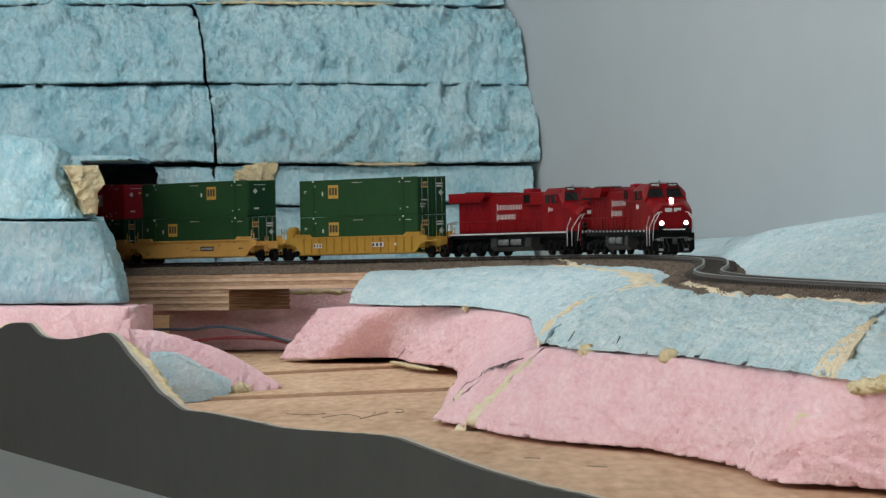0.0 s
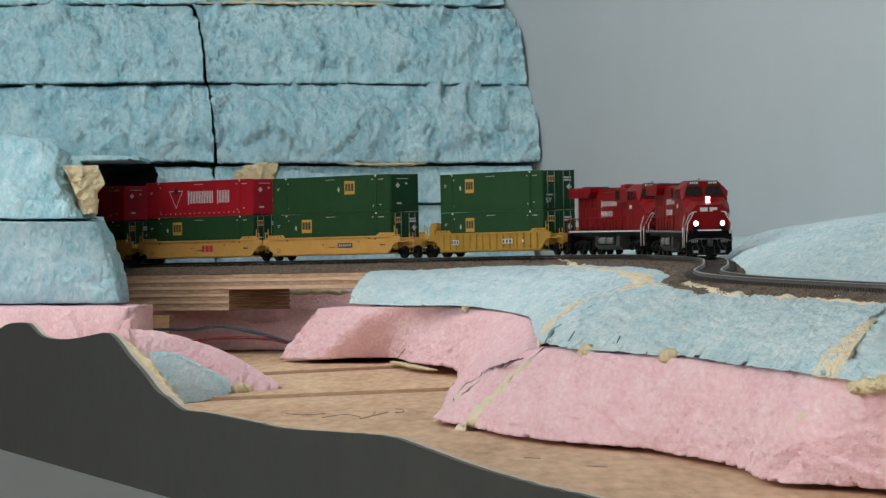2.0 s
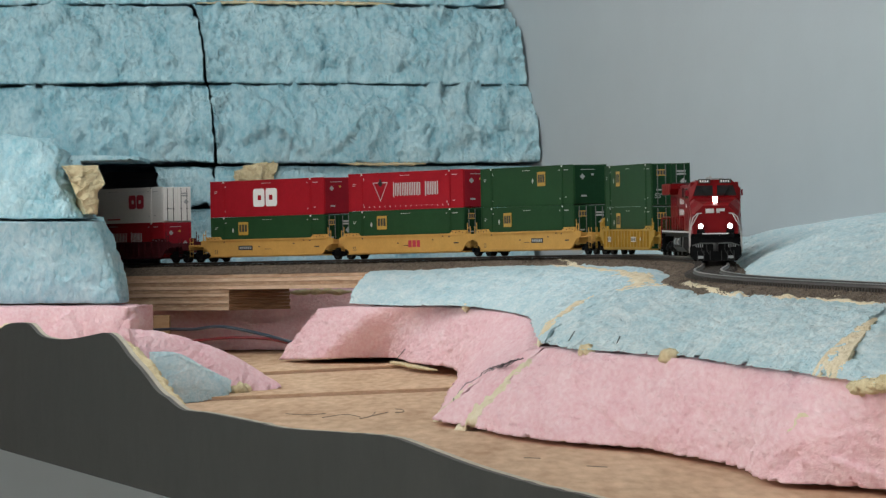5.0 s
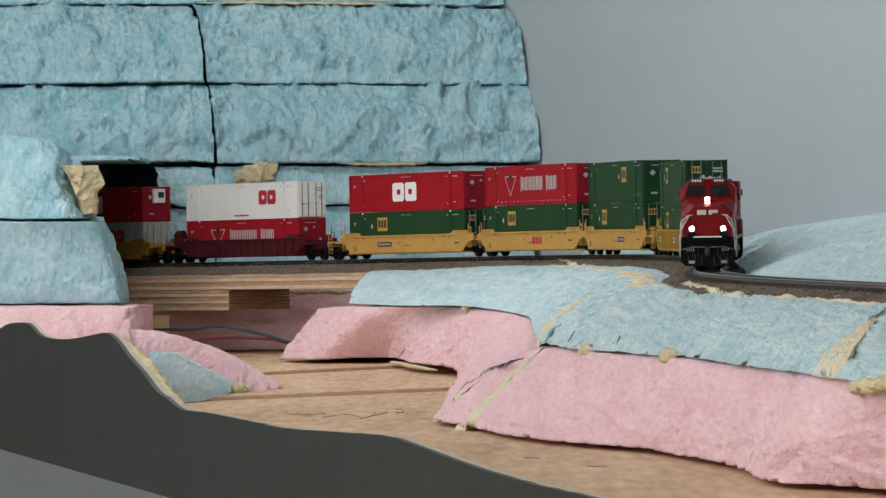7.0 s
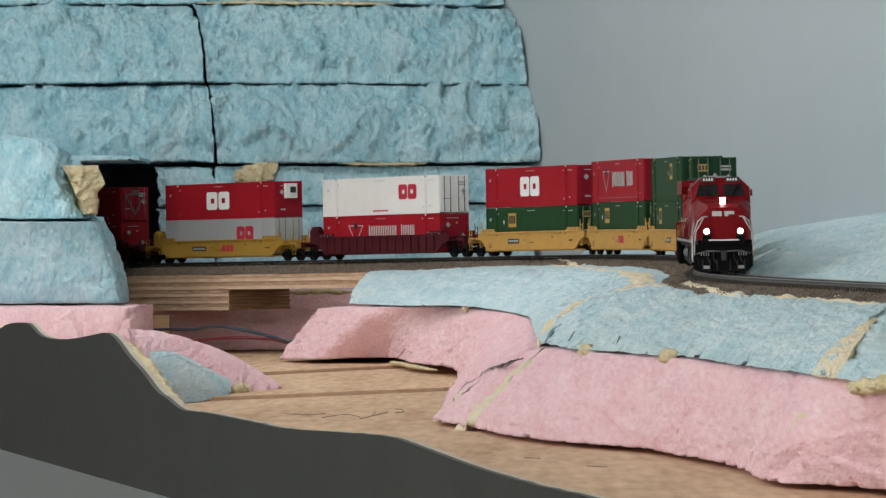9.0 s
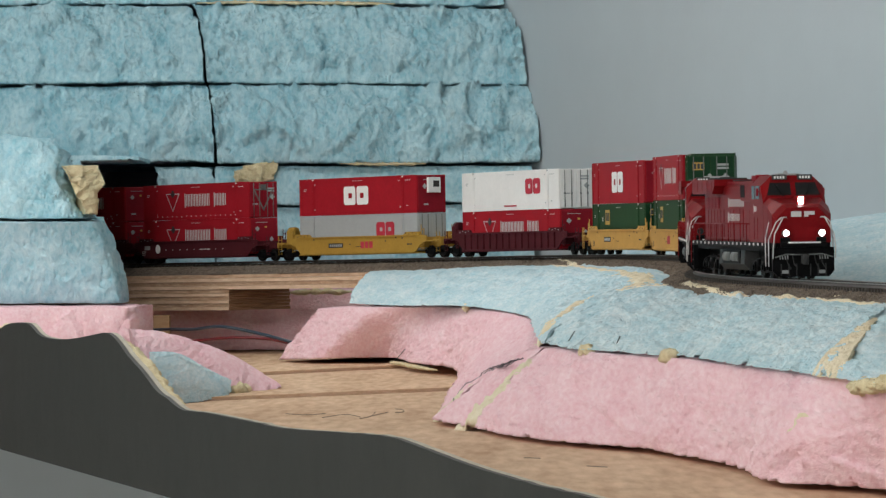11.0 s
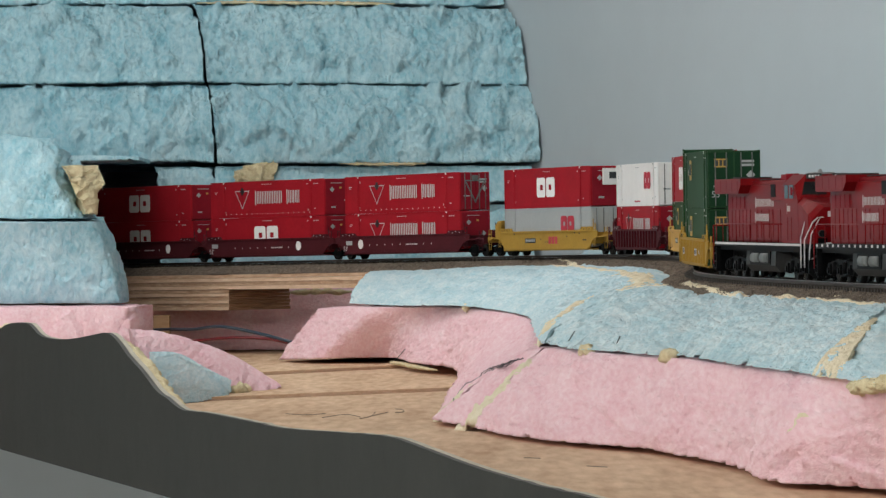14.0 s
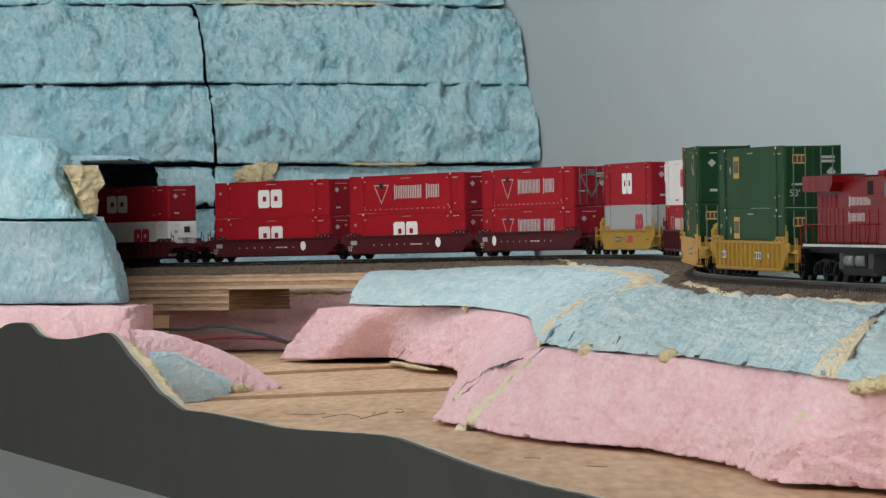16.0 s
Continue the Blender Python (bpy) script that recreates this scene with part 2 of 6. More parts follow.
def foam(name, low, high, back, material, label, bulge=0.6, lump=0.004, grain=0.0006, step=0.003, seed=0, rag=0.002, toplump=0.3, cell=52.0, flake=0.8, parent=None):
    """A carved foam slab: its face rises from the line low to the line high (x, y, z), its top runs back to the line back; the underside is flat."""
    n = max(8, int(sum((Vector(a) - Vector(b)).length for a, b in zip(low, low[1:])) / step))
    L, H, K = along(low, n), along(high, n), along(back, n)
    fh = max((a - b).length for a, b in zip(L, H))
    nf = max(6, min(90, int(fh / step)))
    nb = max(4, min(24, int(max((a - b).length for a, b in zip(H, K)) / (step * 2.5))))
    co, faces = [], []
    off = Vector((seed * 7.3, seed * 3.1, seed * 1.7))
    m = nf + nb + 2
    for i in range(n):
        tang = (L[min(n - 1, i + 1)] - L[max(0, i - 1)])
        out = Vector((tang.y, -tang.x, 0)).normalized()
        jag = (noise.noise(Vector((i * step * 70, seed * 5.0, 1))) + 0.6 * noise.noise(Vector((i * step * 230, seed * 5.0, 4)))) * rag
        jag2 = (noise.noise(Vector((i * step * 60, seed * 9.0, 7))) + 0.5 * noise.noise(Vector((i * step * 200, seed * 5.0, 2)))) * rag
        near_end = max(0.0, 1 - min(i, n - 1 - i) / 3)
        run = tang.normalized()
        for j in range(nf + 1):
            f = j / nf
            hf = (1 - bulge) * f + bulge * (1 - math.cos(f * math.pi / 2))
            zf = (1 - bulge) * f + bulge * math.sin(f * math.pi / 2)
            p = Vector((L[i].x + (H[i].x - L[i].x) * hf, L[i].y + (H[i].y - L[i].y) * hf, L[i].z + (H[i].z - L[i].z) * zf))
            nrm = (out * (1 - 0.6 * f) + Vector((0, 0, 0.25 + 0.5 * f))).normalized()
            d = torn(Vector((p.x, p.y * 0.25, p.z)) * cell + off, lump, grain, flake)
            edge = min(1.0, 0.2 + 5 * f, 0.15 + 5 * (1 - f))
            q = p + nrm * d * edge + out * jag * (1 - f) ** 7
            if near_end:
                g = Vector((f * fh * 110, seed * 3.7, i // (n // 2 + 1)))
                q += run * near_end * rag * (0.7 * noise.noise(g) + 0.5 * noise.noise(g * 3.3))
            q.z += max(0, jag2) * 0.9 * (1 - f) ** 8 - abs(jag2) * 0.35 * max(0, f * 3 - 2)
            co.append(q)
        for j in range(1, nb + 1):
            f = j / nb
            p = H[i].lerp(K[i], f)
            q = p * cell + off
            co.append(p + Vector((0, 0, (lump * noise.noise(q * 0.5) + grain * noise.noise(q * 3)) * toplump)))
        co.append(Vector((K[i].x, K[i].y, L[i].z)))
    for i in range(n - 1):
        for j in range(m):
            k = (j + 1) % m
            faces.append((i * m + j, (i + 1) * m + j, (i + 1) * m + k, i * m + k))
    faces.append(tuple(range(m))[::-1])
    faces.append(tuple(range((n - 1) * m, n * m)))
    me = bpy.data.meshes.new(name)
    me.from_pydata(co, [], faces)
    me.polygons.foreach_set("use_smooth", [True] * (len(faces) - 2) + [False, False])
    me.materials.append(material)
    ob = new(name, me)
    if parent is not None:
        ob.parent = parent
        return ob
    return tagged(ob, label, "foam block")


# ---- the track's line: heading (degrees to the right of straight away, turning to the eye) at steps of length ----
HEAD = [(-2.9, 0), (-1.35, 0), (-1.0, 30), (-0.75, 52), (-0.45, 57.3), (-0.25, 53.8), (-0.05, 53.5), (0.15, 60.7), (0.35, 71.5), (0.55, 83.2), (0.75, 85.8),
        (0.95, 92.9), (1.15, 93.1), (1.35, 95.4), (1.55, 88.4), (1.75, 81.1), (1.95, 81.5), (2.15, 81.8), (2.35, 82), (2.9, 84)]
RISE = [(-2.9, 0.0007), (-0.65, 0.0007), (-0.15, 0.0033), (0.35, 0.0066), (0.85, 0.0042), (1.35, -0.0003), (1.85, -0.0047), (2.35, -0.0070), (2.9, -0.0096)]
SS = np.arange(-2.9, 2.9001, 0.01)
TH = np.radians(np.interp(SS, [a for a, b in HEAD], [b for a, b in HEAD]))
TH = np.convolve(np.pad(TH, 7, "edge"), np.ones(15) / 15, "valid")
dX, dY = np.cos(TH) * 0.01, -np.sin(TH) * 0.01
TX = np.concatenate([[0], np.cumsum((dX[1:] + dX[:-1]) / 2)])
TY = np.concatenate([[0], np.cumsum((dY[1:] + dY[:-1]) / 2)])
i0 = int(np.argmin(abs(SS)))
TX += -0.0325 - TX[i0]
TY += 4.5362 - TY[i0]
RZ = np.interp(SS, [a for a, b in RISE], [b for a, b in RISE])
RZ = np.convolve(np.pad(RZ, 20, "edge"), np.ones(41) / 41, "valid") + Z0 - 0.01894


def on_track(s, w=0.0, z=0.0):
    """The place at length s along the track, w metres to the right of the way, z above the rail heads."""
    x, y, h, t = (float(np.interp(s, SS, a)) for a in (TX, TY, RZ, TH))
    return Vector((x - math.sin(t) * w, y - math.cos(t) * w, h + z))


def rail_pose(s0, s1):
    """The pose of a body that stands on the track at s0 (rear) and s1 (front): x ahead, y to the left."""
    a, b = on_track(s0), on_track(s1)
    x = (b - a).normalized()
    y = Vector((0, 0, 1)).cross(x).normalized()
    z = x.cross(y)
    m = Matrix((x, y, z)).transposed().to_4x4()
    m.translation = (a + b) / 2
    return m


def sweep(bm, prof, s0, s1, ds=0.02, mi=0, wob=0.0):
    """A closed outline (w, z) swept along the track."""
    n = max(2, int((s1 - s0) / ds) + 1)
    rings = []
    for i in range(n):
        s = s0 + (s1 - s0) * i / (n - 1)
        ring = []
        for k, (w, z) in enumerate(prof):
            j = wob * noise.noise(Vector((s * 40, k * 3.3, 0.5))) if wob else 0
            ring.append(bm.verts.new(on_track(s, w + j * 2, z + j * 0.6)))
        rings.append(ring)
    k = len(prof)
    for a, b in zip(rings, rings[1:]):
        for i in range(k):
            f = bm.faces.new((a[i], b[i], b[(i + 1) % k], a[(i + 1) % k]))
            f.material_index = mi
    bm.faces.new(rings[0])
    bm.faces.new(rings[-1][::-1]).material_index = 1
    bmesh.ops.recalc_face_normals(bm, faces=bm.faces)


# ---- room ----
def wall_x(y):
    """The line of the painted wall that runs obliquely past the end of the mountain."""
    return 0.0985 + 0.34 * (5.003 - y)


def room():
    def slab(name, label, m, *b):
        bm = bmesh.new()
        box(bm, *b)
        return tagged(part(name, bm, m), label, "wall" if "wall" in name else name, kind="structure")
    slab("floor", "grey room floor", M_FLOOR, -4.2, 3.0, -6.0, 6.1, -0.05, 0)
    slab("ceiling", "white painted ceiling", M_CEIL, -4.2, 3.0, -6.0, 6.1, 2.5, 2.56)
    slab("wall_north", "plain pale grey painted wall behind the layout", M_WALL, -4.2, 3.0, 5.75, 5.87, 0, 2.5)
    slab("wall_south", "plain white painted wall", M_WALL2, -4.2, 3.0, -6.0, -5.9, 0, 2.5)
    slab("wall_west", "plain white painted wall", M_WALL2, -4.2, -4.1, -5.9, 5.75, 0, 2.5)
    slab("wall_east", "plain white painted wall", M_WALL2, 2.9, 3.0, -5.9, 5.75, 0, 2.5)
    bm = bmesh.new()
    a = [bm.verts.new((x, y, TABLE + 0.0026)) for x, y in ((wall_x(5.45), 5.45), (wall_x(2.6), 2.6), (wall_x(2.6) + 0.03, 2.61), (wall_x(5.45) + 0.03, 5.46))]
    c = [bm.verts.new((v.co.x, v.co.y, 2.5)) for v in a]
    bm.faces.new(a[::-1])
    bm.faces.new(c)
    for k in range(4):
        bm.faces.new((a[k], a[(k + 1) % 4], c[(k + 1) % 4], c[k]))
    bmesh.ops.recalc_face_normals(bm, faces=bm.faces)
    tagged(part("backdrop", bm, M_WALL), "smooth pale blue-grey painted wall beside the layout", "backdrop", kind="structure")
    for x, y, l, w in LAMPS:
        th = new("ceiling_light")
        th.location = (x, y, 2.44)
        tagged(th, "white ceiling fixture with a glowing diffuser", "ceiling light", "ceiling lights")
        bm = bmesh.new()
        box(bm, -l / 2 - 0.02, l / 2 + 0.02, -0.17, 0.17, 0.01, 0.06, 0.006)
        part("housing", bm, M_CEIL, th)
        bm = bmesh.new()
        box(bm, -l / 2, l / 2, -0.15, 0.15, -0.004, 0.008, 0.003)
        part("diffuser", bm, M_TUBE, th)
        ld = bpy.data.lights.new("tube_lamp", "AREA")
        ld.shape, ld.size, ld.size_y, ld.energy = "RECTANGLE", l, 0.3, w
        ld.color = (0.975, 1.0, 0.998)
        lo = new("tube_lamp", ld)
        lo.location = (x, y, 2.43)


room()


def zz(pts):
    """Places with heights taken from the eye's height."""
    return [(x, y, Z0 + z) for x, y, z in pts]


# ---- table, fascia ----
def table():
    th = tagged(new("tabletop"), "bare plywood layout deck made of butted sheets", "tabletop", kind="structure")
    sheets = [(-0.1015, [(-0.2942, 3.829), (0.95, 5.694), (0.95, 5.74), (-2.95, 5.74), (-2.95, 4.45), (-0.425, 4.45)]),
              (-0.1042, [(-0.2172, 3.442), (0.95, 4.493), (0.95, 5.691), (-0.2942, 3.826)]),
              (-0.1068, [(0.2, 1.35), (0.95, 1.35), (0.95, 4.49), (-0.2172, 3.4395)])]
    for z, pts in sheets:
        bm = bmesh.new()
        top = [bm.verts.new((x + 0.003, y, Z0 + z)) for x, y in pts]
        bot = [bm.verts.new((x + 0.003, y, Z0 - 0.124)) for x, y in pts]
        bm.faces.new(top)
        bm.faces.new(bot[::-1])
        for k in range(len(pts)):
            n = (k + 1) % len(pts)
            bm.faces.new((top[k], bot[k], bot[n], top[n])).material_index = 1
        bmesh.ops.recalc_face_normals(bm, faces=bm.faces)
        part("plywood_sheet", bm, [M_PLY, M_PLYEDGE], th)


table()


def bench():
    """Plain square legs that carry the deck."""
    bm = bmesh.new()
    box(bm, -0.02, 0.02, -0.02, 0.02, 0.0, Z0 - 0.124, 0.002)
    leg = tagged(part("bench_leg", bm, M_WOOD), "plain square pine leg under the layout deck", "bench leg", "bench legs")
    spots = [(0.30, 1.5), (0.90, 1.5), (0.20, 3.6), (0.90, 3.6), (0.90, 5.6), (-2.85, 5.6), (-2.85, 4.6)]
    leg.location = (*spots[0], 0)
    for x, y in spots[1:]:
        copy_thing(leg, pose(x, y, 0))


bench()

FTOP = [(-0.9, -0.075), (-0.6, -0.07), (-0.43, -0.085), (-0.385, -0.082), (-0.362, -0.07), (-0.346, -0.062), (-0.331, -0.059), (-0.314, -0.059), (-0.302, -0.066), (-0.285, -0.068),
        (-0.262, -0.066), (-0.237, -0.061), (-0.226, -0.059), (-0.217, -0.062), (-0.204, -0.073), (-0.191, -0.082), (-0.179, -0.092), (-0.167, -0.097),
        (-0.157, -0.101), (-0.137, -0.1), (-0.104, -0.1), (-0.082, -0.1), (-0.055, -0.097), (-0.024, -0.094), (-0.008, -0.096), (0.015, -0.1),
        (0.034, -0.102), (0.061, -0.103), (0.2, -0.104)]


def fascia():
    """A thin hardboard panel cut to the ground's profile; its foot rises slightly along the bench."""
    pts = along([(x, 0, z) for x, z in FTOP], 320)
    th = tagged(new("fascia"), "dark grey painted hardboard fascia with a wavy cut top edge", "fascia panel", kind="structure")
    nrm = Vector((-1, -0.1995, 0)).normalized()

    def strip(bm, o0, o1, drop):
        rows = []
        for p in pts:
            z = Z0 + p.z + 0.0006 * noise.noise(Vector((p.x * 300, 0, 0)))
            y = (0.469 - p.x) / 0.1995
            base = Vector((p.x, y, 0))
            foot = drop + 0.0273 * max(0.0, p.x + 0.39)
            q0, q1 = base + nrm * o0, base + nrm * o1
            rows.append([bm.verts.new((q0.x, q0.y, z)), bm.verts.new((q1.x, q1.y, z)), bm.verts.new((q1.x, q1.y, foot)), bm.verts.new((q0.x, q0.y, foot))])
        for a, b in zip(rows, rows[1:]):
            for k, mi in ((0, 1), (1, 0), (2, 0), (3, 0)):
                f = bm.faces.new((a[k], b[k], b[(k + 1) % 4], a[(k + 1) % 4]))
                f.material_index = mi
        bm.faces.new(rows[0])
        bm.faces.new(rows[-1][::-1])
        bmesh.ops.recalc_face_normals(bm, faces=bm.faces)
    bm = bmesh.new()
    strip(bm, 0.0022, 0.005, Z0 - 0.164)
    part("outer_panel", bm, [M_FASCIA, M_FEDGE], th, "dark grey painted hardboard sheet")
    bm = bmesh.new()
    strip(bm, -0.0012, 0.0018, Z0 - 0.160)
    part("inner_panel", bm, [M_FILL, M_FILL], th, "pale raw filler edge behind the panel")


fascia()


# ---- the mountain of stacked foam ----
def mountain():
    lab = "rough carved pale blue foam block stacked in the mountain"
    B = 5.74
    # second course: two blocks; first course above the recess: two blocks; the top course
    rows = [
        ([(-0.95, 5.06, 0.084), (-0.6, 5.02, 0.084), (-0.42, 5.0, 0.084), (-0.223, 5.0, 0.081)], [(-0.95, 5.1, 0.158), (-0.6, 5.06, 0.158), (-0.42, 5.04, 0.158), (-0.231, 5.04, 0.1575)], 1),
        ([(-0.2205, 5.0, 0.0795), (-0.1, 4.995, 0.078), (0.04, 5.0, 0.0765), (0.0965, 5.003, 0.0765)],
         [(-0.2285, 5.04, 0.1575), (-0.1, 5.035, 0.155), (0.03, 5.035, 0.1525), (0.0860, 5.033, 0.152)], 2),
        ([(-0.95, 5.1, 0.1615), (-0.6, 5.06, 0.1615), (-0.42, 5.03, 0.1612), (-0.2325, 5.03, 0.1605)], [(-0.95, 5.16, 0.240), (-0.6, 5.12, 0.240), (-0.42, 5.09, 0.240), (-0.2505, 5.09, 0.238)], 3),
        ([(-0.2295, 5.03, 0.1597), (-0.1, 5.03, 0.1567), (0.03, 5.03, 0.1537), (0.0845, 5.034, 0.1529)],
         [(-0.2465, 5.09, 0.238), (-0.1, 5.085, 0.235), (0.015, 5.085, 0.231), (0.0670, 5.089, 0.2305)], 4),
        ([(-0.95, 5.1, 0.243), (-0.6, 5.1, 0.243), (-0.1, 5.085, 0.239), (0.01, 5.088, 0.2345), (0.0640, 5.092, 0.234)],
         [(-0.95, 5.18, 0.316), (-0.6, 5.18, 0.316), (-0.1, 5.16, 0.313), (-0.01, 5.16, 0.31), (0.04, 5.165, 0.31)], 5)]
    for low, high, sd in rows:
        # the blocks run back to the wall behind, and along the oblique wall at their end
        back = [(p[0], B, p[2]) if p[0] < -0.05 else (wall_x(5.40) - 0.003 if p[0] > 0.035 else wall_x(5.44) - 0.004, 5.40 if p[0] > 0.035 else 5.44, p[2]) for p in high]
        foam("foam_block", zz(low), zz(high), zz(back), M_BLUE, lab, bulge=0.75, lump=0.0105, grain=0.0016, step=0.0021, seed=sd, rag=0.0025)
    # the recessed courses behind the track, each of two blocks
    for k, (za, zb) in enumerate([(-0.036, 0.0355), (0.0375, 0.074)]):
        for m, xs in enumerate(([-0.277, -0.25, -0.2235], [-0.221, -0.1, 0.03, 0.0893])):
            up = [zb + k * (0.0030 - 0.0125 * (x + 0.27)) for x in xs]
            ys = [5.0 for x in xs]
            foam("foam_block", zz([(x, y, za) for x, y in zip(xs, ys)]), zz([(x - 0.001, y + 0.008, u) for x, y, u in zip(xs, ys, up)]), zz([(x - 0.001, 5.74, u) if x < 0 else (wall_x(5.44 - x) - 0.004, 5.44 - x, u) for x, u in zip(xs, up)]),
                 M_BLUE, "pale blue foam block behind the track", bulge=0.3, lump=0.0035, grain=0.001, step=0.0024, seed=11 + k + 3 * m, rag=0.007 if m == 0 else 0.002)


mountain()


def mound():
    lab = "rough carved pale blue foam block beside the tunnel mouth"
    foam("foam_block", zz([(-0.7, 4.535, -0.05), (-0.39, 4.535, -0.05), (-0.300, 4.535, -0.051), (-0.288, 4.545, -0.051), (-0.286, 4.56, -0.051), (-0.286, 4.64, -0.051)]),
         zz([(-0.7, 4.52, 0.0225), (-0.39, 4.52, 0.0225), (-0.33, 4.52, 0.022), (-0.315, 4.535, 0.022), (-0.309, 4.56, 0.022), (-0.307, 4.64, 0.022)]),
         zz([(-0.7, 4.72, 0.0275), (-0.39, 4.72, 0.0275), (-0.335, 4.72, 0.027), (-0.325, 4.70, 0.027), (-0.316, 4.68, 0.027), (-0.309, 4.66, 0.027)]),
         M_BLUE, lab, bulge=0.55, lump=0.004, grain=0.0011, step=0.0026, seed=21, flake=0.5)
    foam("foam_block", zz([(-0.7, 4.54, 0.0250), (-0.39, 4.53, 0.0250), (-0.335, 4.53, 0.0250), (-0.32, 4.54, 0.0250), (-0.316, 4.56, 0.0250), (-0.314, 4.64, 0.0250)]),
         zz([(-0.7, 4.6, 0.11), (-0.43, 4.6, 0.104), (-0.375, 4.6, 0.099), (-0.352, 4.61, 0.094), (-0.345, 4.62, 0.090), (-0.342, 4.64, 0.088)]),
         zz([(-0.7, 4.72, 0.11), (-0.43, 4.72, 0.104), (-0.38, 4.72, 0.099), (-0.36, 4.70, 0.094), (-0.35, 4.68, 0.09), (-0.345, 4.66, 0.088)]),
         M_BLUE, lab, bulge=0.7, lump=0.007, grain=0.0011, step=0.0026, seed=22)


mound()


def tunnel():
    """Unseen foam added to the west, which closes the tunnel over the track to light."""
    # out of view: these blocks only stop lamp light from the left
    for z0, z1, y0, y1 in ((0.084, 0.158, 5.06, 5.74), (0.163, 0.24, 5.1, 5.74), (0.243, 0.316, 5.12, 5.74)):
        foam("foam_block", zz([(-2.9, y0, z0), (-0.952, y0, z0)]), zz([(-2.9, y0 + 0.04, z1), (-0.952, y0 + 0.04, z1)]), zz([(-2.9, y1, z1), (-0.952, y1, z1)]), M_BLUE, "unseen pale blue foam block added to keep light out of the tunnel", step=0.03, seed=71)
    for z0, z1 in ((-0.1015, -0.051), (-0.05, 0.024), (0.0265, 0.11)):
        foam("foam_block", zz([(-2.9, 4.5, z0), (-0.702, 4.5, z0)]), zz([(-2.9, 4.55, z1), (-0.702, 4.55, z1)]), zz([(-2.9, 4.72, z1), (-0.702, 4.72, z1)]), M_PINK if z1 < 0 else M_BLUE, "unseen foam block added to keep light out of the tunnel", step=0.03, seed=72)
    # added roof slab, blocks the lamps above the tunnel
    foam("foam_block", zz([(-2.9, 4.68, 0.070), (-0.60, 4.68, 0.070), (-0.342, 4.68, 0.070)]), zz([(-2.9, 4.70, 0.086), (-0.60, 4.70, 0.086), (-0.350, 4.70, 0.083)]), zz([(-2.9, 5.08, 0.086), (-0.60, 5.06, 0.086), (-0.350, 5.04, 0.083)]), M_BLUE, "pale blue foam slab added over the tunnel to keep it dark", step=0.01, lump=0.003, seed=73)
    # added ledge, keeps the overhead lamp off the train in the portal
    foam("foam_block", zz([(-0.36, 4.76, 0.0800), (-0.32, 4.76, 0.0800), (-0.284, 4.79, 0.0800)]), zz([(-0.36, 4.77, 0.0852), (-0.32, 4.77, 0.0850), (-0.285, 4.80, 0.0836)]), zz([(-0.36, 4.992, 0.0846), (-0.32, 4.992, 0.0842), (-0.285, 4.990, 0.0836)]),
         M_BLUE, "thin pale blue foam ledge added to shade the tunnel mouth", bulge=0.3, lump=0.0012, grain=0.0008, step=0.0022, seed=77, rag=0.003)
    foam("spray_foam", zz([(-0.3175, 4.535, 0.0290), (-0.3125, 4.54, 0.0285), (-0.3065, 4.55, 0.0285)]), zz([(-0.3370, 4.535, 0.0715), (-0.3230, 4.545, 0.0725), (-0.3065, 4.56, 0.0720)]), zz([(-0.3370, 4.60, 0.0700), (-0.3230, 4.60, 0.0705), (-0.3105, 4.60, 0.0700)]),
         M_CREAM, "large cream spray foam wedge at the tunnel mouth", bulge=0.5, lump=0.0055, grain=0.0016, step=0.0010, seed=74, rag=0.009, cell=150.0)


tunnel()


